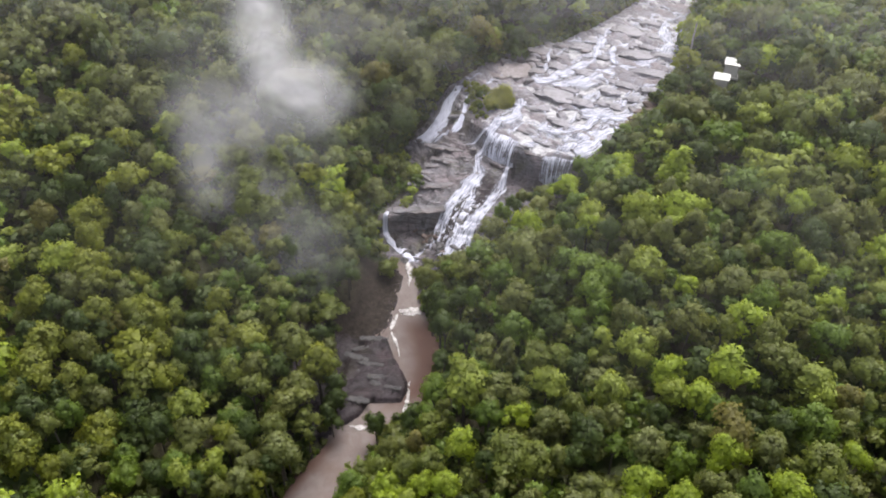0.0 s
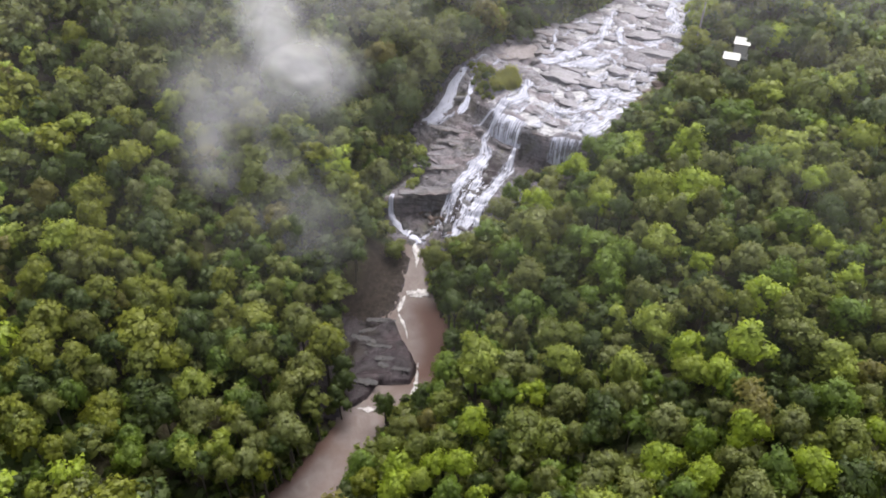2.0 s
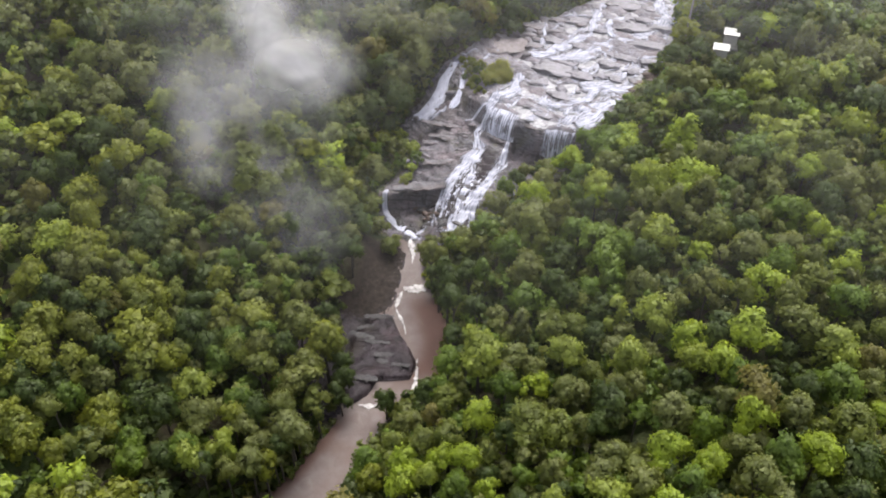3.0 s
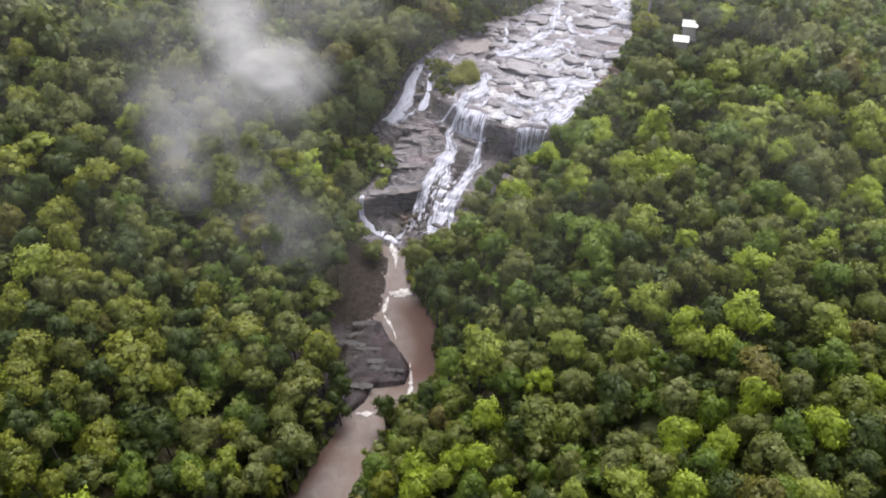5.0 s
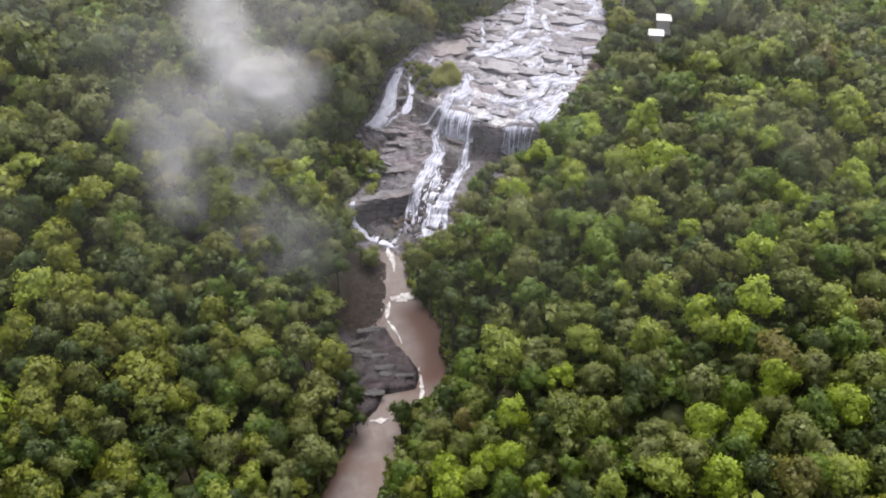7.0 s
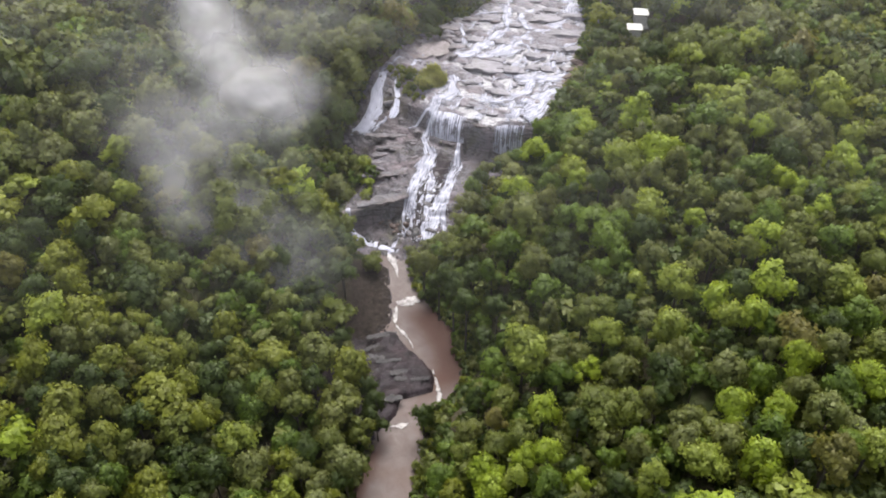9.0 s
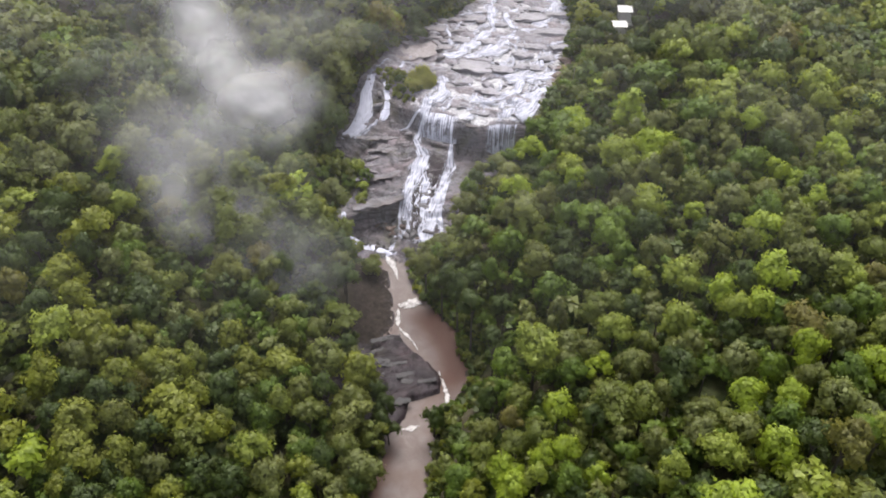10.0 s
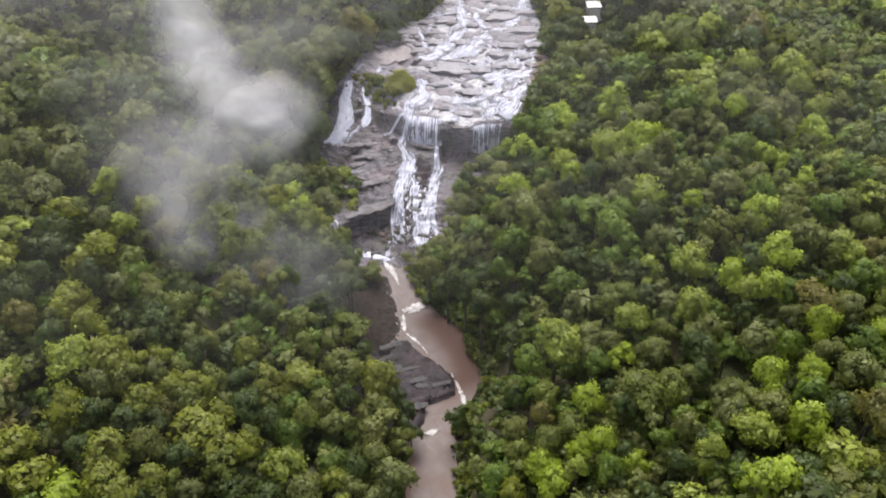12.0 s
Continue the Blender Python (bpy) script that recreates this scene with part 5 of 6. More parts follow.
# right plateau, middle
GROVE += [(54.6, 103.6, 30.2, 4.3, "Y"), (44.9, 104.1, 28.7, 3.6, "O"), (63.6, 104.5, 29.7, 3.5, "O"), (-0.3, 104.5, 18.2, 2.5, "D"),
          (43.9, 108.2, 28.3, 3.1, "D"), (34.5, 108.5, 25.8, 3.4, "P"), (58.9, 108.7, 30.0, 3.2, "G"), (21.3, 109.0, 22.7, 2.2, "D"),
          (13.6, 110.6, 20.3, 3.7, "G"), (66.0, 110.7, 28.7, 2.8, "O"), (25.7, 111.0, 23.0, 2.3, "G"), (30.0, 111.6, 24.8, 2.2, "G"),
          (4.5, 111.8, 18.0, 2.6, "D"), (73.1, 111.9, 26.3, 4.1, "Y"), (63.0, 114.3, 28.8, 3.5, "P"), (46.8, 114.4, 28.4, 2.3, "Y"),
          (85.9, 114.6, 25.3, 4.3, "L")]
# right plateau, upper
GROVE += [(36.2, 115.2, 26.3, 3.2, "D"), (56.6, 115.5, 28.5, 3.9, "P"), (20.5, 115.8, 20.8, 2.8, "D"), (73.6, 117.6, 27.4, 2.5, "Y"),
          (30.3, 117.6, 24.7, 3.8, "G"), (0.3, 118.2, 15.2, 3.2, "D"), (14.6, 119.7, 19.8, 3.5, "P"), (33.5, 120.5, 25.7, 3.2, "G"),
          (57.4, 120.7, 28.2, 3.4, "D"), (83.8, 120.8, 27.9, 2.8, "O"), (70.9, 121.3, 28.3, 3.2, "Y"), (21.4, 121.6, 21.4, 3.9, "D"),
          (40.7, 121.8, 26.8, 4.8, "L"), (7.1, 122.3, 17.1, 2.6, "G"), (52.0, 122.4, 26.7, 3.9, "O"), (61.2, 122.9, 29.3, 2.2, "P"),
          (29.7, 123.0, 24.3, 5.0, "G"), (-0.6, 123.8, 13.5, 3.3, "D"), (88.3, 124.2, 27.5, 3.9, "Y"), (4.0, 124.3, 15.8, 2.9, "D"),
          (75.4, 124.4, 29.1, 3.0, "D"), (36.5, 124.7, 26.5, 3.0, "P")]
# right plateau, upper
GROVE += [(66.5, 125.4, 29.0, 4.5, "G"), (81.9, 126.0, 29.7, 2.3, "P"), (12.2, 127.3, 18.6, 4.0, "G"), (17.6, 127.7, 21.2, 3.6, "O"),
          (26.4, 127.8, 23.8, 3.3, "G"), (74.6, 128.2, 30.0, 3.6, "D"), (63.9, 129.0, 29.4, 3.2, "P"), (87.1, 129.0, 28.4, 2.4, "O"),
          (-2.4, 129.1, 12.8, 3.0, "D"), (94.4, 129.8, 29.0, 3.2, "L"), (58.5, 130.3, 29.5, 2.0, "P"), (45.6, 130.7, 28.1, 3.4, "P"),
          (51.5, 131.8, 28.8, 3.5, "O"), (86.7, 132.6, 30.5, 3.2, "P"), (40.3, 132.6, 27.5, 2.9, "P"), (19.3, 132.9, 22.9, 5.4, "P"),
          (14.7, 133.8, 22.1, 3.5, "P"), (81.7, 133.9, 30.3, 5.6, "O"), (22.8, 134.0, 24.3, 2.6, "O"), (35.4, 134.2, 26.3, 2.9, "D"),
          (28.3, 134.7, 24.5, 2.7, "D"), (67.2, 136.1, 29.2, 3.4, "P")]
# right plateau, upper
GROVE += [(-3.9, 136.2, 11.0, 3.2, "P"), (31.3, 136.6, 25.2, 2.5, "Y"), (74.5, 136.6, 31.8, 3.1, "Y"), (79.8, 136.9, 31.8, 3.5, "O"),
          (42.7, 138.4, 27.6, 5.0, "L"), (51.6, 138.7, 28.5, 5.3, "Y"), (94.5, 138.8, 32.3, 4.4, "L"), (18.3, 139.2, 24.5, 4.1, "Y"),
          (63.6, 139.5, 29.1, 2.6, "P"), (71.1, 140.3, 32.1, 2.7, "L"), (61.4, 140.6, 29.5, 2.3, "P"), (27.1, 141.4, 23.3, 2.5, "G"),
          (32.8, 141.9, 25.0, 3.4, "L"), (97.3, 142.8, 32.6, 5.0, "L"), (78.7, 143.4, 33.4, 3.8, "O"), (49.8, 144.1, 29.3, 2.9, "P"),
          (67.0, 144.1, 31.2, 3.9, "G"), (72.8, 144.7, 33.0, 4.5, "L")]
# plateau beside the falls
GROVE += [(63.3, 145.8, 30.8, 3.1, "D"), (56.8, 145.9, 29.8, 3.7, "P"), (29.8, 147.3, 24.8, 2.6, "G"), (105.1, 148.1, 31.7, 4.2, "O"),
          (37.2, 148.2, 25.7, 4.4, "O"), (42.0, 149.2, 27.1, 3.4, "D"), (68.7, 150.2, 32.6, 3.8, "L"), (91.0, 152.1, 32.1, 4.5, "L"),
          (28.0, 152.4, 24.0, 3.1, "Y"), (53.2, 153.7, 29.2, 4.6, "Y"), (41.9, 154.8, 26.3, 2.7, "Y"), (72.9, 156.9, 33.6, 3.6, "O"),
          (58.6, 157.7, 30.6, 3.1, "D"), (39.2, 158.8, 24.0, 4.8, "G"), (96.3, 158.9, 33.7, 5.1, "D"), (42.6, 160.5, 25.7, 3.1, "Y"),
          (35.0, 163.1, 23.2, 3.3, "G"), (103.6, 164.0, 33.1, 5.6, "N"), (83.9, 166.0, 33.8, 5.6, "O"), (66.3, 166.3, 29.0, 5.6, "G"),
          (90.7, 167.1, 35.6, 3.9, "L"), (75.6, 169.2, 32.7, 4.2, "L")]
# beside the foot of the falls
GROVE += [(12.2, 154.0, 10.8, 3.0, "P"), (9.5, 150.4, 9.4, 2.6, "P"), (14.6, 158.4, 11.8, 2.6, "G"), (17.4, 161.4, 12.4, 2.4, "D"), (7.2, 148.6, 8.2, 2.3, "O"), (10.8, 146.6, 10.2, 3.2, "L"),
          (20.4, 165.6, 12.2, 2.2, "P"), (3.6, 146.6, 7.2, 2.4, "P"), (23.0, 165.8, 11.4, 2.2, "D"), (26.0, 167.4, 11.9, 2.4, "P"), (29.4, 168.2, 12.3, 2.4, "G"), (33.3, 169.6, 13.2, 2.6, "Y")]
# at the confluence
GROVE += [(-3.4, 148.6, 4.2, 2.0, "P"), (-0.9, 148.6, 4.8, 1.9, "P"), (1.9, 148.8, 5.4, 2.0, "O"), (-13.6, 147.6, 4.0, 2.2, "O"), (-12.2, 150.4, 3.6, 1.5, "P")]
# over the bare slab in the gorge
GROVE += [(-22.7, 110.8, 4.8, 2.7, "D"), (-24.0, 114.5, 5.6, 2.7, "O"), (-22.3, 107.0, 4.0, 2.6, "D"), (-22.3, 102.4, 3.6, 2.6, "D"), (-26.8, 97.6, 4.4, 2.6, "D"), (-29.6, 93.0, 4.6, 2.6, "O"),
          (-24.6, 119.0, 6.4, 2.6, "P"), (-24.2, 123.4, 7.0, 2.6, "D")]
# around the huts
GROVE += [(76.2, 197.9, 23.9, 1.9, "P"), (79.6, 198.9, 24.2, 1.6, "O"), (83.4, 202.2, 26.2, 2.0, "D"), (73.4, 200.4, 23.8, 2.1, "P"), (73.8, 206.6, 26.6, 2.5, "P"), (72.4, 203.4, 25.2, 2.2, "O"), (77.2, 209.8, 29.4, 2.5, "P"), (84.6, 208.6, 29.6, 2.6, "O"), (81.6, 211.6, 31.0, 2.6, "G"),
          (69.0, 177.5, 31.6, 3.6, "D"), (80.3, 178.3, 32.5, 5.6, "O"), (63.7, 178.4, 29.5, 4.9, "P"), (50.1, 179.4, 21.3, 4.9, "P"),
          (101.1, 179.5, 34.1, 5.6, "P"), (54.7, 180.3, 23.7, 3.4, "O"), (59.6, 182.9, 27.1, 4.0, "O"), (92.3, 187.2, 34.9, 4.6, "P"),
          (61.9, 192.6, 29.8, 3.0, "D"), (90.0, 192.8, 35.3, 4.6, "D"), (85.8, 195.6, 35.3, 3.9, "Y"), (82.0, 196.0, 34.8, 3.7, "D"),
          (22.2, 226.0, 25.0, 4.1, "D")]


def in_valley(x, y, m=9.0):
    """The stretch of forest along the valley that is built finely."""
    west = x > -45 - 0.42 * y - m
    east = x < np.maximum(39 + 0.42 * y, np.minimum(31 + 1.08 * (y - 47), 178)) + m
    south = y > np.minimum(70, 61 - 0.453 * np.minimum(x, 31)) - m - 7
    north = (y < 262 + m) | (y < 178 + (173 - x) * 0.45 + m)
    north &= (y < 178 + (173 - x) * 0.45 + m) | (x < 39 + 0.42 * y + m)
    return west & east & south & north


def scatter():
    """Places of the lesser trees: a jittered hexagonal field, thinned at the stream, round the huts and under the larger crowns."""
    step = 4.3
    ys = np.arange(-45, 372, step * 0.866)
    pts = []
    for j, y in enumerate(ys):
        x = np.arange(-235, 245, step) + (j % 2) * step / 2
        pts.append(np.stack((x, np.full(len(x), y)), 1))
    p = np.concatenate(pts) + RNG.uniform(-1.5, 1.5, (sum(map(len, pts)), 2))
    p = p[in_valley(p[:, 0], p[:, 1]) | (RNG.random(len(p)) < 0.26)]
    d, left, _ = sides(p[:, 0], p[:, 1])
    margin = np.where(left, np.where((p[:, 1] > 112) & (p[:, 1] < 150), 11.0, np.where((p[:, 1] > 150) & (p[:, 1] < 174), 4.0, 1.6)), np.where((p[:, 1] > 91) & (p[:, 1] < 118), 6.0, np.where((p[:, 1] > 143) & (p[:, 1] < 153), 3.2, np.where((p[:, 1] > 164) & (p[:, 1] < 208), 4.2, 0.8))))
    p = p[d > margin]
    hut = (np.hypot(p[:, 0] - 76.4, p[:, 1] - 200) > 6.5) & (np.hypot(p[:, 0] - 80.6, p[:, 1] - 205.0) > 6.0) & (np.hypot(p[:, 0] - 72, p[:, 1] - 190) > 4) & (np.hypot(p[:, 0] - 68.2, p[:, 1] - 206.4) > 4.5) & (np.hypot(p[:, 0] - 31, p[:, 1] - 164.5) > 9)
    return p[hut]


TALL = np.array([g[:4] for g in GROVE])
SPOTS = scatter()
gap = np.full(len(SPOTS), 1e9)
for gx, gy, gz, gr in TALL:
    gap = np.minimum(gap, np.hypot(SPOTS[:, 0] - gx, SPOTS[:, 1] - gy) - 0.55 * gr)
SPOTS, gap = SPOTS[gap > 0], gap[gap > 0]
SPOT_Z = ground(SPOTS[:, 0], SPOTS[:, 1])
SPOT_D = sides(SPOTS[:, 0], SPOTS[:, 1])[0]
N = len(SPOTS)
KIND = RNG.integers(0, len(KINDS), N)
between = gap < 4.5
bank_tree = SPOT_D < 4
RADIUS = np.where(between, RNG.uniform(1.7, 2.9, N), np.clip(np.exp(RNG.normal(1.14, 0.26, N)), 1.8, 4.8)) * np.where(bank_tree, 0.8, 1.0)
CROWN_Z = SPOT_Z + np.where(between, RNG.uniform(3.0, 6.8, N), RNG.uniform(6.8, 9.8, N)) * np.where(bank_tree, 0.7, 1.0)
SPIN = RNG.uniform(0, 2 * np.pi, N)
LOOSE = RNG.choice([TONES[k] for k in "DDDGGGMYLPPPOOOO"], N)
# SHADY leaves out the brightest tones: shade between tall crowns put into leaf colour
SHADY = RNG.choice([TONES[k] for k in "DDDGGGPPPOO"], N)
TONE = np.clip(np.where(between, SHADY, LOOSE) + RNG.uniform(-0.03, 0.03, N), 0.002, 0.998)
outer = ~in_valley(SPOTS[:, 0], SPOTS[:, 1])
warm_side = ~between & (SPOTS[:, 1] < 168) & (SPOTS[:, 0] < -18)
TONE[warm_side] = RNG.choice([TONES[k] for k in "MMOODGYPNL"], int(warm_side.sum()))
# grey-green tones up the valley put distance haze into the leaf colour
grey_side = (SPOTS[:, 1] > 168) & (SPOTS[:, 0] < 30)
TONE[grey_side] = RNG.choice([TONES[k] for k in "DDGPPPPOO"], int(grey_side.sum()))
RADIUS[outer] *= 1.7
back = ~outer & (SPOTS[:, 1] > 150)
near = ~outer & ~back


def planted(name, templates, kind, x, y, z, size, spin, tone, label, category, mat=None):
    """Crowns joined into one mesh."""
    vs, ts, ls, ns = [], [], [], []
    for i in range(len(x)):
        v, r, f = templates[kind[i] % len(templates)]
        c, s = math.cos(spin[i]), math.sin(spin[i])
        turn = np.array(((c, s, 0), (-s, c, 0), (0, 0, 1)), np.float32)
        k = (0.82 + 0.36 * hash2(x[i], y[i], 1), 0.82 + 0.36 * hash2(x[i], y[i], 2), 0.8 + 0.45 * hash2(x[i], y[i], 3))
        vs.append(((v * np.array(k, np.float32)) @ turn) * np.float32(size[i]) + np.array((x[i], y[i], z[i]), np.float32))
        ns.append(f @ turn)
        ls.append(r)
        ts.append(np.full(len(v), tone[i], np.float32))
    v = np.concatenate(vs)
    me = mesh_np(name, v, np.arange(len(v)).reshape(-1, 3), mat or M_LEAF, False, tone=np.concatenate(ts), leaf=np.concatenate(ls), face=np.concatenate(ns))
    return tagged(new(name, me), label, category, kind="stuff")


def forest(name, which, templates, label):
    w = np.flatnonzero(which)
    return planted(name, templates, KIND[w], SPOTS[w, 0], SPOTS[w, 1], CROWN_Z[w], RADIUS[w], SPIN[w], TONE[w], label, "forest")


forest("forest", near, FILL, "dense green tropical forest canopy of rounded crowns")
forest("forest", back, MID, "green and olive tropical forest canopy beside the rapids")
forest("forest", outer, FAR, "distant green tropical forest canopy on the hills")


def trunk_mesh(seed):
    """A tapered trunk, one high, with four limbs that reach into the crown."""
    rng = random.Random(seed)
    bm = bmesh.new()

    def limb(a, b, ra, rb):
        way = b - a
        m = Matrix.Translation((a + b) / 2) @ way.to_track_quat("Z", "Y").to_matrix().to_4x4()
        bmesh.ops.create_cone(bm, cap_ends=True, segments=6, radius1=ra, radius2=rb, depth=way.length, matrix=m)

    top = Vector((rng.uniform(-0.03, 0.03), rng.uniform(-0.03, 0.03), 0.8))
    limb(Vector((0, 0, -0.06)), top, 0.030, 0.017)
    for i in range(4):
        a = i * 1.57 + rng.uniform(-0.4, 0.4)
        limb(top * rng.uniform(0.8, 1.0), Vector((math.cos(a) * 0.2, math.sin(a) * 0.2, rng.uniform(1.0, 1.12))), 0.013, 0.005)
    me = bpy.data.meshes.new("trunk")
    bm.to_mesh(me)
    bm.free()
    me.materials.append(M_BARK)
    return me


TRUNKS = [trunk_mesh(s) for s in range(4)]
CROWNS = [mesh_np("crown", v, np.arange(len(v)).reshape(-1, 3), M_LEAF, False, tone=np.zeros(len(v)), leaf=r, face=f) for v, r, f in NEAR]
SHAPES = ["rounded", "domed", "spreading", "tall", "loose", "many-lobed", "columnar", "flat-topped", "open", "high-domed"]
HUES = {"D": "dark green", "G": "fresh green", "Y": "bright yellow-green", "L": "light green", "P": "pale grey-green", "M": "yellowish olive", "O": "olive green", "N": "brownish olive"}


def tree(x, y, z, radius, key, index):
    """A forest tree: a trunk with limbs, and a crown round (x, y, z)."""
    kind = int(RNG.integers(0, len(KINDS)))
    foot = float(ground(x, y))
    h = max(3.0, z - foot)
    ob = new("tree")
    ob.matrix_world = Matrix.Translation((x, y, z - h))
    tagged(ob, "%s tropical forest tree with a %s leafy crown" % (HUES[key], SHAPES[kind]), "tree", "forest trees")
    turn = RNG.uniform(0, 6.28)
    wide = min(h, 3.0 * radius)
    t = part("trunk", TRUNKS[index % 4], M_BARK, ob)
    t.matrix_local = Matrix.Rotation(turn, 4, "Z") @ Matrix.Diagonal((wide, wide, 0.97 * h, 1))
    c = part("crown", CROWNS[kind], M_LEAF, ob)
    c.color = (min(0.998, max(0.002, TONES[key] + RNG.uniform(-0.03, 0.03))), 1, 1, 1)
    tall = min(1.0, 3.6 / radius) * RNG.uniform(1.0, 1.4)
    c.matrix_local = Matrix.LocRotScale((0, 0, h), Euler((RNG.uniform(-0.2, 0.2), RNG.uniform(-0.2, 0.2), turn)), (radius * RNG.uniform(0.86, 1.06), radius * RNG.uniform(0.86, 1.06), radius * tall))


by_depth = sorted(range(len(GROVE)), key=lambda i: GROVE[i][1])
for i in by_depth[:300]:
    tree(*GROVE[i], i)
rest = [GROVE[i] for i in by_depth[300:]]
planted("forest", HIGH, RNG.integers(0, len(KINDS), len(rest)), *[np.array([g[k] for g in rest]) for k in range(4)], RNG.uniform(0, 6.28, len(rest)),
        np.array([TONES[g[4]] for g in rest]), "tall green and olive crowns above the falls and round the huts", "forest")


# ---- shrubs and reeds on the island and the banks ----
def undergrowth():
    """Low shrubs along the banks, and a layer under the canopy in shade-dark leaf tones."""
    p = RNG.uniform((-46, 74), (112, 292), (26000, 2))
    d, left, _ = sides(p[:, 0], p[:, 1])
    gorge = left & (p[:, 1] > 103) & (p[:, 1] < 150)
    p = p[~gorge & (d > np.where(p[:, 1] > 168, np.where(left & (p[:, 1] > 190), 0.5, 1.3), 0.3)) & (d < 3.6) & ~((p[:, 0] > 22) & (p[:, 0] < 38) & (p[:, 1] < 176)) & ~(left & (p[:, 1] > 116) & (p[:, 1] < 172) & (RNG.random(len(p)) < 0.85))][:900]
    n = len(p)
    k = RNG.uniform(0.8, 1.9, n)
    planted("undergrowth", LOW, RNG.integers(0, len(KINDS), n), p[:, 0], p[:, 1], ground(p[:, 0], p[:, 1]) + k * 0.35, k, RNG.uniform(0, 6.28, n), RNG.choice([TONES[k] for k in "DDGPPOOM"], n),
            "low green shrubs along the rocky stream banks", "shrubs")
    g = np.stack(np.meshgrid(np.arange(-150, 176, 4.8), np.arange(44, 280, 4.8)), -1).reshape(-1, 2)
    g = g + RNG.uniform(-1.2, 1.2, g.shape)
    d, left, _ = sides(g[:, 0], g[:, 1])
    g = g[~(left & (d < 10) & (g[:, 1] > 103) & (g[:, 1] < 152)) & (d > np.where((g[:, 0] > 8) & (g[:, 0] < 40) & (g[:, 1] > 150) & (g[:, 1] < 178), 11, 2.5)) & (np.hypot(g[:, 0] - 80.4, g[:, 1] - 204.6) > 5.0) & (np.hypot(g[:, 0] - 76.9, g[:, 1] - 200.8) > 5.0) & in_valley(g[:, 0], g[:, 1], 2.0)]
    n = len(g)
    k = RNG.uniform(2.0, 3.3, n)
    # mostly dark leaf tones stand in for the canopy's shade in the gaps
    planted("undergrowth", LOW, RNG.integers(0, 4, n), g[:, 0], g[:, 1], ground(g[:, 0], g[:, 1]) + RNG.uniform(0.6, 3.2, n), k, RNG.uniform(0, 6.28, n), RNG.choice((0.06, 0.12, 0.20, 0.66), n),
            "leafy understorey between the forest trees, canopy shade painted in dark tones", "shrubs")


undergrowth()
bank = np.array([(-9.2, 172), (-8.4, 175), (-7.2, 179), (-8.6, 183), (-10.2, 169), (-10.5, 187), (-11.0, 192), (-6.4, 176.6), (-8.0, 181), (-7.6, 186)])
planted("undergrowth", MID, np.arange(len(bank)), bank[:, 0], bank[:, 1], ground(bank[:, 0], bank[:, 1]) + 1.3, 1.4 + 0.9 * hash2(bank[:, 0], bank[:, 1], 4), bank[:, 0] * 3, hash2(bank[:, 0], bank[:, 1], 5),
        "dense shrubs overhanging the rock beside the falls", "shrubs")


def reeds():
    """Tall yellow-green grass on the island at the head of the falls."""
    n = 9000
    tussock = RNG.uniform((12.4, 197.8), (19.2, 205.4), (26, 2))
    p = tussock[RNG.integers(0, 26, n)] + RNG.normal(0, 0.62, (n, 2))
    p = p[((p[:, 0] - 15.8) / 4.8) ** 2 + ((p[:, 1] - 201.4) / 4.6) ** 2 < 1.0]
    n = len(p)
    z = surface(p[:, 0], p[:, 1])
    a = RNG.uniform(0, 6.28, n)
    h, w = RNG.uniform(0.9, 2.5, n) * (0.6 + 0.9 * fbm(p[:, 0] / 1.8, p[:, 1] / 1.8, 23)), RNG.uniform(0.05, 0.11, n)
    lean = RNG.normal(0, 0.35, (n, 2)) * h[:, None]
    base = np.stack((p[:, 0], p[:, 1], z), 1)
    side = np.stack((np.cos(a) * w, np.sin(a) * w, a * 0), 1)
    mid_ = base + np.stack((lean[:, 0] * 0.35, lean[:, 1] * 0.35, h * 0.6), 1)
    tip = base + np.stack((lean[:, 0], lean[:, 1], h), 1)
    v = np.stack((base - side, base + side, mid_ + side * 1.3, tip, mid_ - side * 1.3, mid_ + side * 0.01), 1)
    f = np.arange(n)[:, None] * 6 + np.array((0, 1, 2, 4))
    g = np.arange(n)[:, None] * 6 + np.array((4, 2, 3, 5))
    leaf = np.repeat(RNG.uniform(0.2, 1, n), 6)
    me = mesh_np("reeds", v.reshape(-1, 3), np.concatenate((f, g)), M_REED, False, tone=np.repeat(fbm(p[:, 0], p[:, 1], 2), 6), leaf=leaf, face=np.tile((0.0, -0.3, 0.95), (n * 6, 1)))
    return tagged(new("reeds", me), "tall yellow-green grass on the island above the falls", "grass", kind="stuff")


reeds()


def shrub(x, y, k, turn, label):
    z = float(surface(np.array([x]), np.array([y]))[0])
    ob = thing_at("shrub", x, y, z, label, "shrub", "island shrubs")
    t = part("stem", TRUNKS[0], M_BARK, ob)
    t.matrix_local = Matrix.Diagonal((k, k, k * 0.7, 1))
    c = part("crown", CROWNS[int(turn * 10) % len(CROWNS)], M_LEAF, ob)
    c.color = ((0.06, 0.70, 0.86)[int(turn * 10) % 3], 1, 1, 1)
    c.matrix_local = Matrix.LocRotScale((0, 0, k * 0.6), Euler((0, 0, turn)), (k, k, k))
    return ob


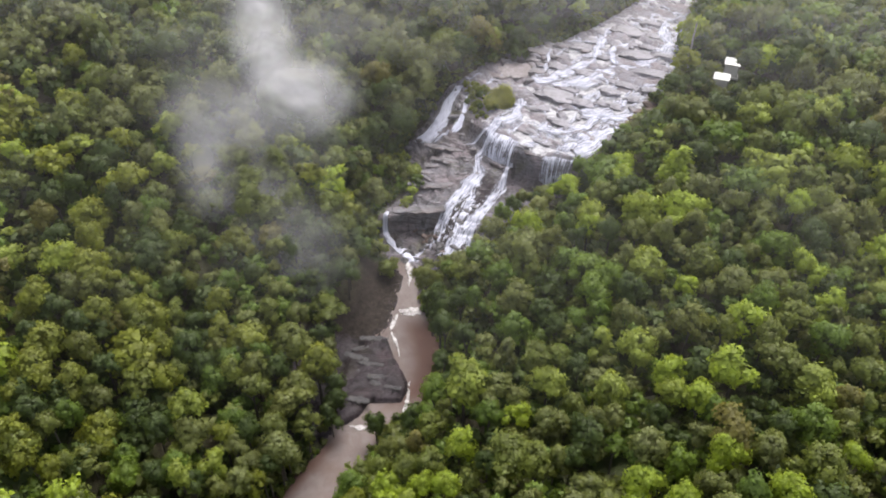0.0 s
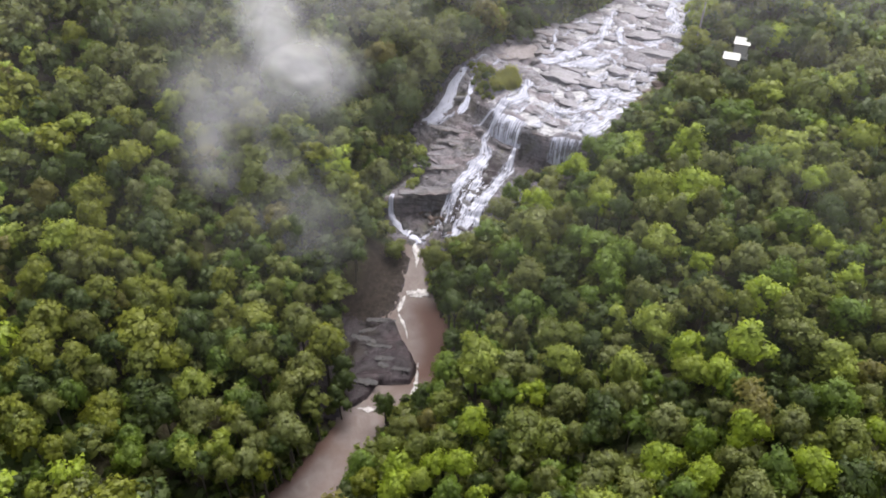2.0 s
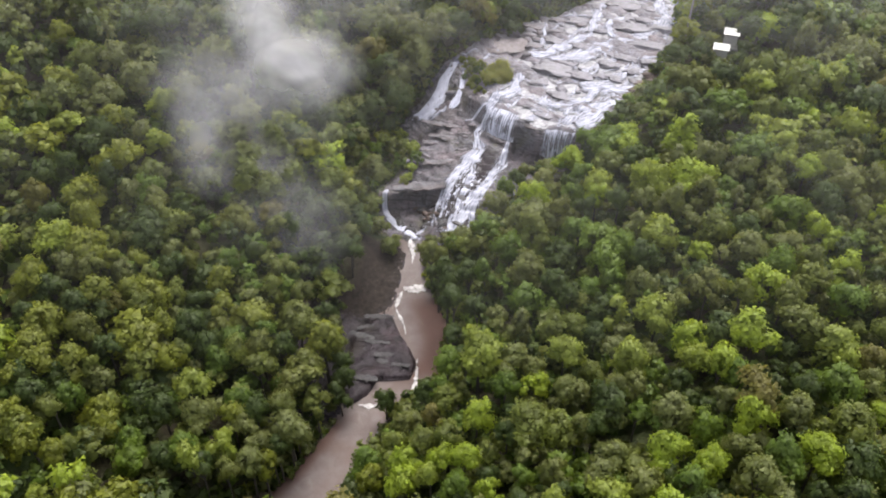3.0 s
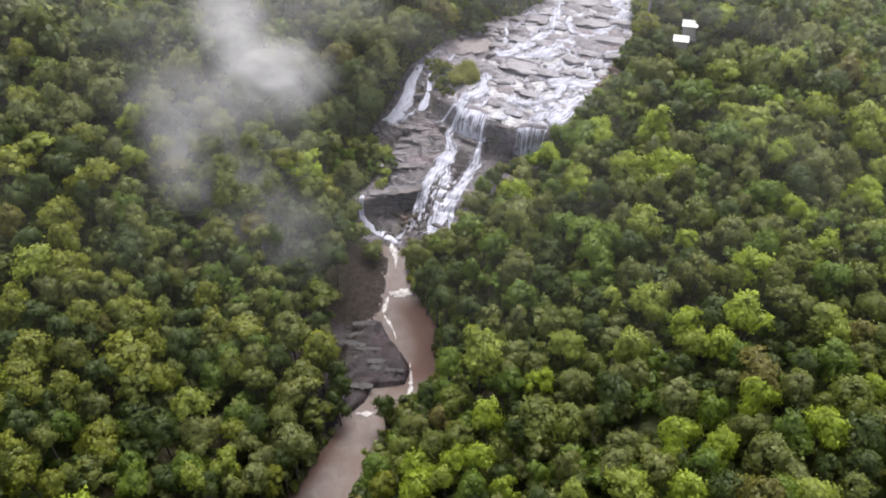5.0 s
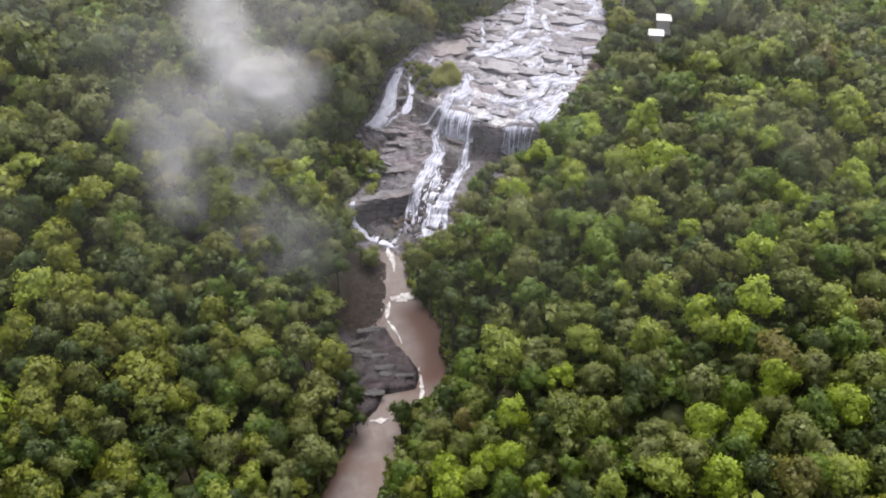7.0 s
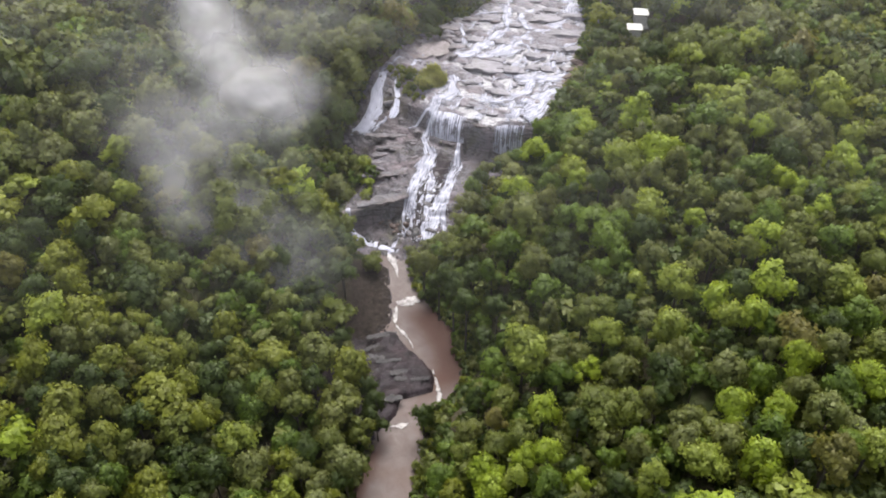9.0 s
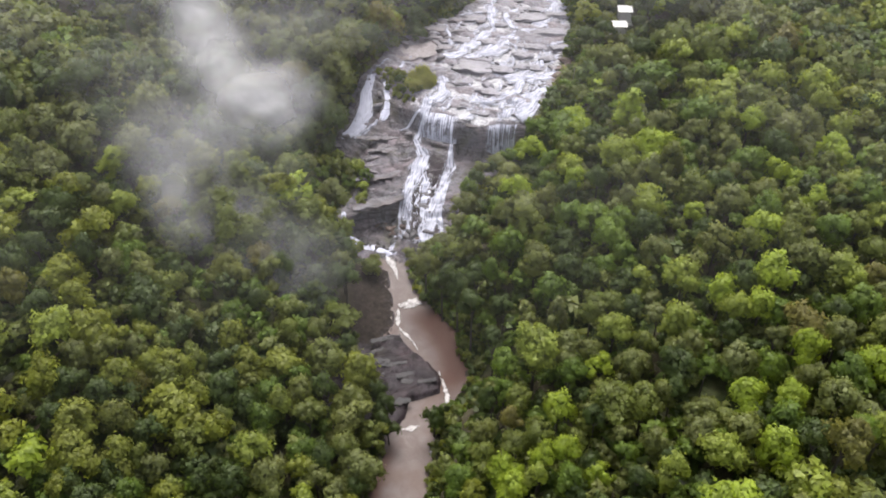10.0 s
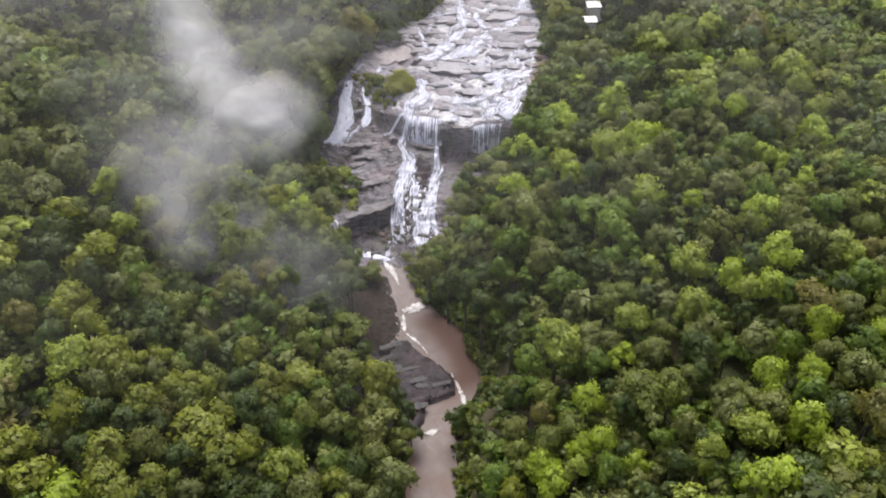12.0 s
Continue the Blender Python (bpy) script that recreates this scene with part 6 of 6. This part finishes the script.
for x, y, k in ((11.0, 203.6, 1.7), (9.6, 206.8, 1.7), (12.4, 200.2, 1.4), (10.8, 197.4, 1.0), (12.8, 206.4, 1.3), (9.0, 209.4, 1.4), (14.6, 197.4, 0.9), (6.8, 211.2, 1.2), (12.0, 208.8, 1.1), (8.2, 205.6, 1.4), (7.2, 208.6, 1.3), (9.8, 200.8, 1.3), (8.8, 198.4, 1.0), (7.0, 203.2, 1.0), (16.8, 204.9, 1.0), (10.5, 199.5, 1.2), (12.5, 197.8, 1.0), (8.5, 201.5, 1.3), (7.8, 199.4, 1.0), (13.6, 203.0, 1.2), (12.0, 195.2, 0.7), (9.4, 195.8, 0.7)):
    shrub(x, y, k, x * 0.37 + y * 0.11, "dark green shrub on the island above the falls")


# ---- huts on the bank ----
M_ROOF = plain("white_sheet_roof", (0.62, 0.62, 0.60), 0.45, 0.0, 0.3)
M_POST = plain("grey_timber", (0.30, 0.28, 0.25), 0.8)
M_DECK = plain("pale_concrete", (0.50, 0.49, 0.46), 0.85)
M_WALL = plain("grey_board", (0.48, 0.47, 0.45), 0.8)


def hut(x, y, z, turn, wide, deep, high, label):
    """An open-sided shelter: pitched sheet roof on four posts over a concrete slab, with a low wall."""
    ob = thing_at("hut", x, y, z, label, "hut", "huts on the bank")
    ob.rotation_euler = (0, 0, turn)
    fall = 0.13
    part("floor_slab", box(bmesh.new(), (wide + 0.6, deep + 0.8, 0.5), pose(0, 0, 0.1), 0.04), M_DECK, ob)
    for sx in (-1, 1):
        for sy in (-1, 1):
            top = high + fall * sy * deep * 0.42
            part("post", box(bmesh.new(), (0.16, 0.16, top), pose(sx * wide * 0.42, sy * deep * 0.42, top / 2), 0.01), M_POST, ob)
    for sx in (-1, 1):
        part("rafter", box(bmesh.new(), (0.10, deep * 0.98, 0.16), pose(sx * wide * 0.42, 0, high + 0.04, math.degrees(fall)), 0.01), M_POST, ob)
    part("back_wall", box(bmesh.new(), (wide * 0.80, 0.12, high * 0.8), pose(0, deep * 0.42 - 0.14, 0.3 + high * 0.4), 0.01), M_WALL, ob)
    part("front_wall", box(bmesh.new(), (wide * 0.80, 0.10, high * 0.72), pose(0, -deep * 0.42 + 0.14, 0.3 + high * 0.36), 0.01), M_WALL, ob)
    for k in range(5):
        part("roof_sheet", box(bmesh.new(), (wide / 5 - 0.02, deep, 0.05), pose((k - 2) * wide / 5, 0, high + 0.17 + 0.012 * (k % 2), math.degrees(fall)), 0.01), M_ROOF, ob)
    return ob


for hx, hy, top, w_, d_ in ((80.4, 205.4, 29.2, 4.3, 3.7), (76.9, 201.6, 26.7, 4.4, 3.5)):
    hz = float(ground(hx, hy)) + 0.1
    hut(hx, hy, hz, radians(-21), w_, d_, top - hz, "small open shelter with a flat white sheet roof among trees")
hut(118.5, 179.5, float(ground(118.5, 179.5)) + 0.1, radians(-25), 3.6, 3.6, 6.5, "small white-roofed shelter half hidden in the forest")
step_ob = thing_at("path_slab", 80.6, 199.0, float(ground(80.6, 199.0)) + 0.6, "pale concrete landing beside the shelter", "slab")
part("slab", box(bmesh.new(), (3.6, 1.1, 0.3), pose(0, 0, 0, 0, 0, -12), 0.04), M_DECK, step_ob)


# ---- bare trunks and logs ----
def pole_mesh(length, ra, rb, bend, seed):
    rng = random.Random(seed)
    v, n, m = [], 9, 7
    for i in range(n):
        k = i / (n - 1)
        cx, cy = bend * math.sin(k * 2.2) + rng.uniform(-0.03, 0.03), rng.uniform(-0.03, 0.03)
        rad = ra + (rb - ra) * k
        for j in range(m):
            a = 2 * math.pi * j / m
            v.append((cx + math.cos(a) * rad, cy + math.sin(a) * rad, k * length))
    f = [(i * m + j, i * m + (j + 1) % m, (i + 1) * m + (j + 1) % m, (i + 1) * m + j) for i in range(n - 1) for j in range(m)]
    return mesh_np("log", v, f, M_BARE, True)


M_BARE = plain("bare_wood", (0.34, 0.30, 0.26), 0.8, 0.0, 0.5, 2.0)


def log(name, a, b, ra, rb, bend, seed, label, category):
    a, b = Vector(a), Vector(b)
    ob = new(name, pole_mesh((b - a).length, ra, rb, bend, seed))
    ob.matrix_world = Matrix.Translation(a) @ (b - a).to_track_quat("Z", "Y").to_matrix().to_4x4()
    return tagged(ob, label, category)


def on(x, y, up=0.0):
    return x, y, float(surface(np.array([x]), np.array([y]))[0]) + up


log("dead_tree", on(69.2, 209.6, -0.3), (69.5, 209.6, 38.5), 0.34, 0.22, 0.3, 3, "tall bare pale trunk standing in the forest", "dead tree")
log("dead_tree", on(51.0, 178.4, -0.3), (51.2, 178.4, 29.0), 0.16, 0.08, 0.2, 5, "slim bare pale trunk beside the rapids", "dead tree")
log("fallen_log", on(58.2, 193.6, 0.7), on(55.6, 196.4, 0.4), 0.2, 0.12, 0.1, 4, "pale log stranded on boulders at the water's edge", "log")


# ---- drifting mist over the hillside ----
def mist():
    """Soft veils of vapour, one behind another, thinning to nothing at their rims, and a sheet that stands in for haze.
    """
    mid_point, eye = Vector((-32, 155, 46)), Vector((-24, 3, 128))
    way = (mid_point - eye).normalized()
    right = way.cross(Vector((0, 0, 1))).normalized()
    up = right.cross(way)
    puffs = ((-7.4, 17.8, 4, 9, 15, 0.84), (-5.4, 9.7, 2, 9.5, 11, 0.68), (-0.6, 0.3, 0, 14, 10.5, 0.86), (1.2, -3, 1, 9, 7.5, 0.38), (7, 1.5, 2, 10, 8.5, 0.40),
             (-18, -3, -3, 13, 10, 0.34), (-11.5, -5.5, -1, 10, 9, 0.26), (-19.5, -14, -2, 8, 14, 0.36), (-9, -25, 3, 11, 15, 0.27), (-10, -35, 1, 14, 10, 0.17),
             (-3.5, -33, -3, 17, 14, 0.20), (-13, -8, 9, 26, 40, 0.19), (7.4, 13, 6, 14, 14, 0.14))
    vs, fs, ts, base = [], [], [], 0
    n = 33
    g = np.linspace(-1, 1, n)
    U, V = np.meshgrid(g, g)
    rad = np.hypot(U, V)
    for i, (du, dv, dd, wu, wv, dens) in enumerate(puffs):
        bulge = -1.0 * (1 - rad ** 2) + (fbm(U * 1.2 + i * 5, V * 1.2, 71) - 0.5) * 1.5
        P = np.array(mid_point)[None, None] + (du + U * wu)[..., None] * np.array(right) + (dv + V * wv)[..., None] * np.array(up) + (dd + bulge)[..., None] * np.array(way)
        vs.append(P.reshape(-1, 3))
        faces = grid_faces(n, n)
        fs.append(faces[(rad.ravel()[faces] < 1).any(1)] + base)
        ts.append((dens * np.exp(-2.6 * rad ** 2) * smooth(0, 0.3, 1 - rad)).ravel())
        base += n * n
    # an added sheet whose alpha paints in faint distance haze, thicker up the valley
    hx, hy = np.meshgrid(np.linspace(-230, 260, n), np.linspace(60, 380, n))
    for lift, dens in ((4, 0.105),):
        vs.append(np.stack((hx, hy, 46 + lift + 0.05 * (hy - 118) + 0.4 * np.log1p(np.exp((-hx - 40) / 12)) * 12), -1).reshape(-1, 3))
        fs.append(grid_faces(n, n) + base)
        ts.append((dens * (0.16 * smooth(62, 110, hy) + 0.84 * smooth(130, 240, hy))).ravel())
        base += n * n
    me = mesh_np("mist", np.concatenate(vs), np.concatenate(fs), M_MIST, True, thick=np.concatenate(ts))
    return tagged(new("mist", me), "thin white mist drifting over the forested hillside, with a painted haze sheet above the valley", "mist", kind="stuff")


mist()
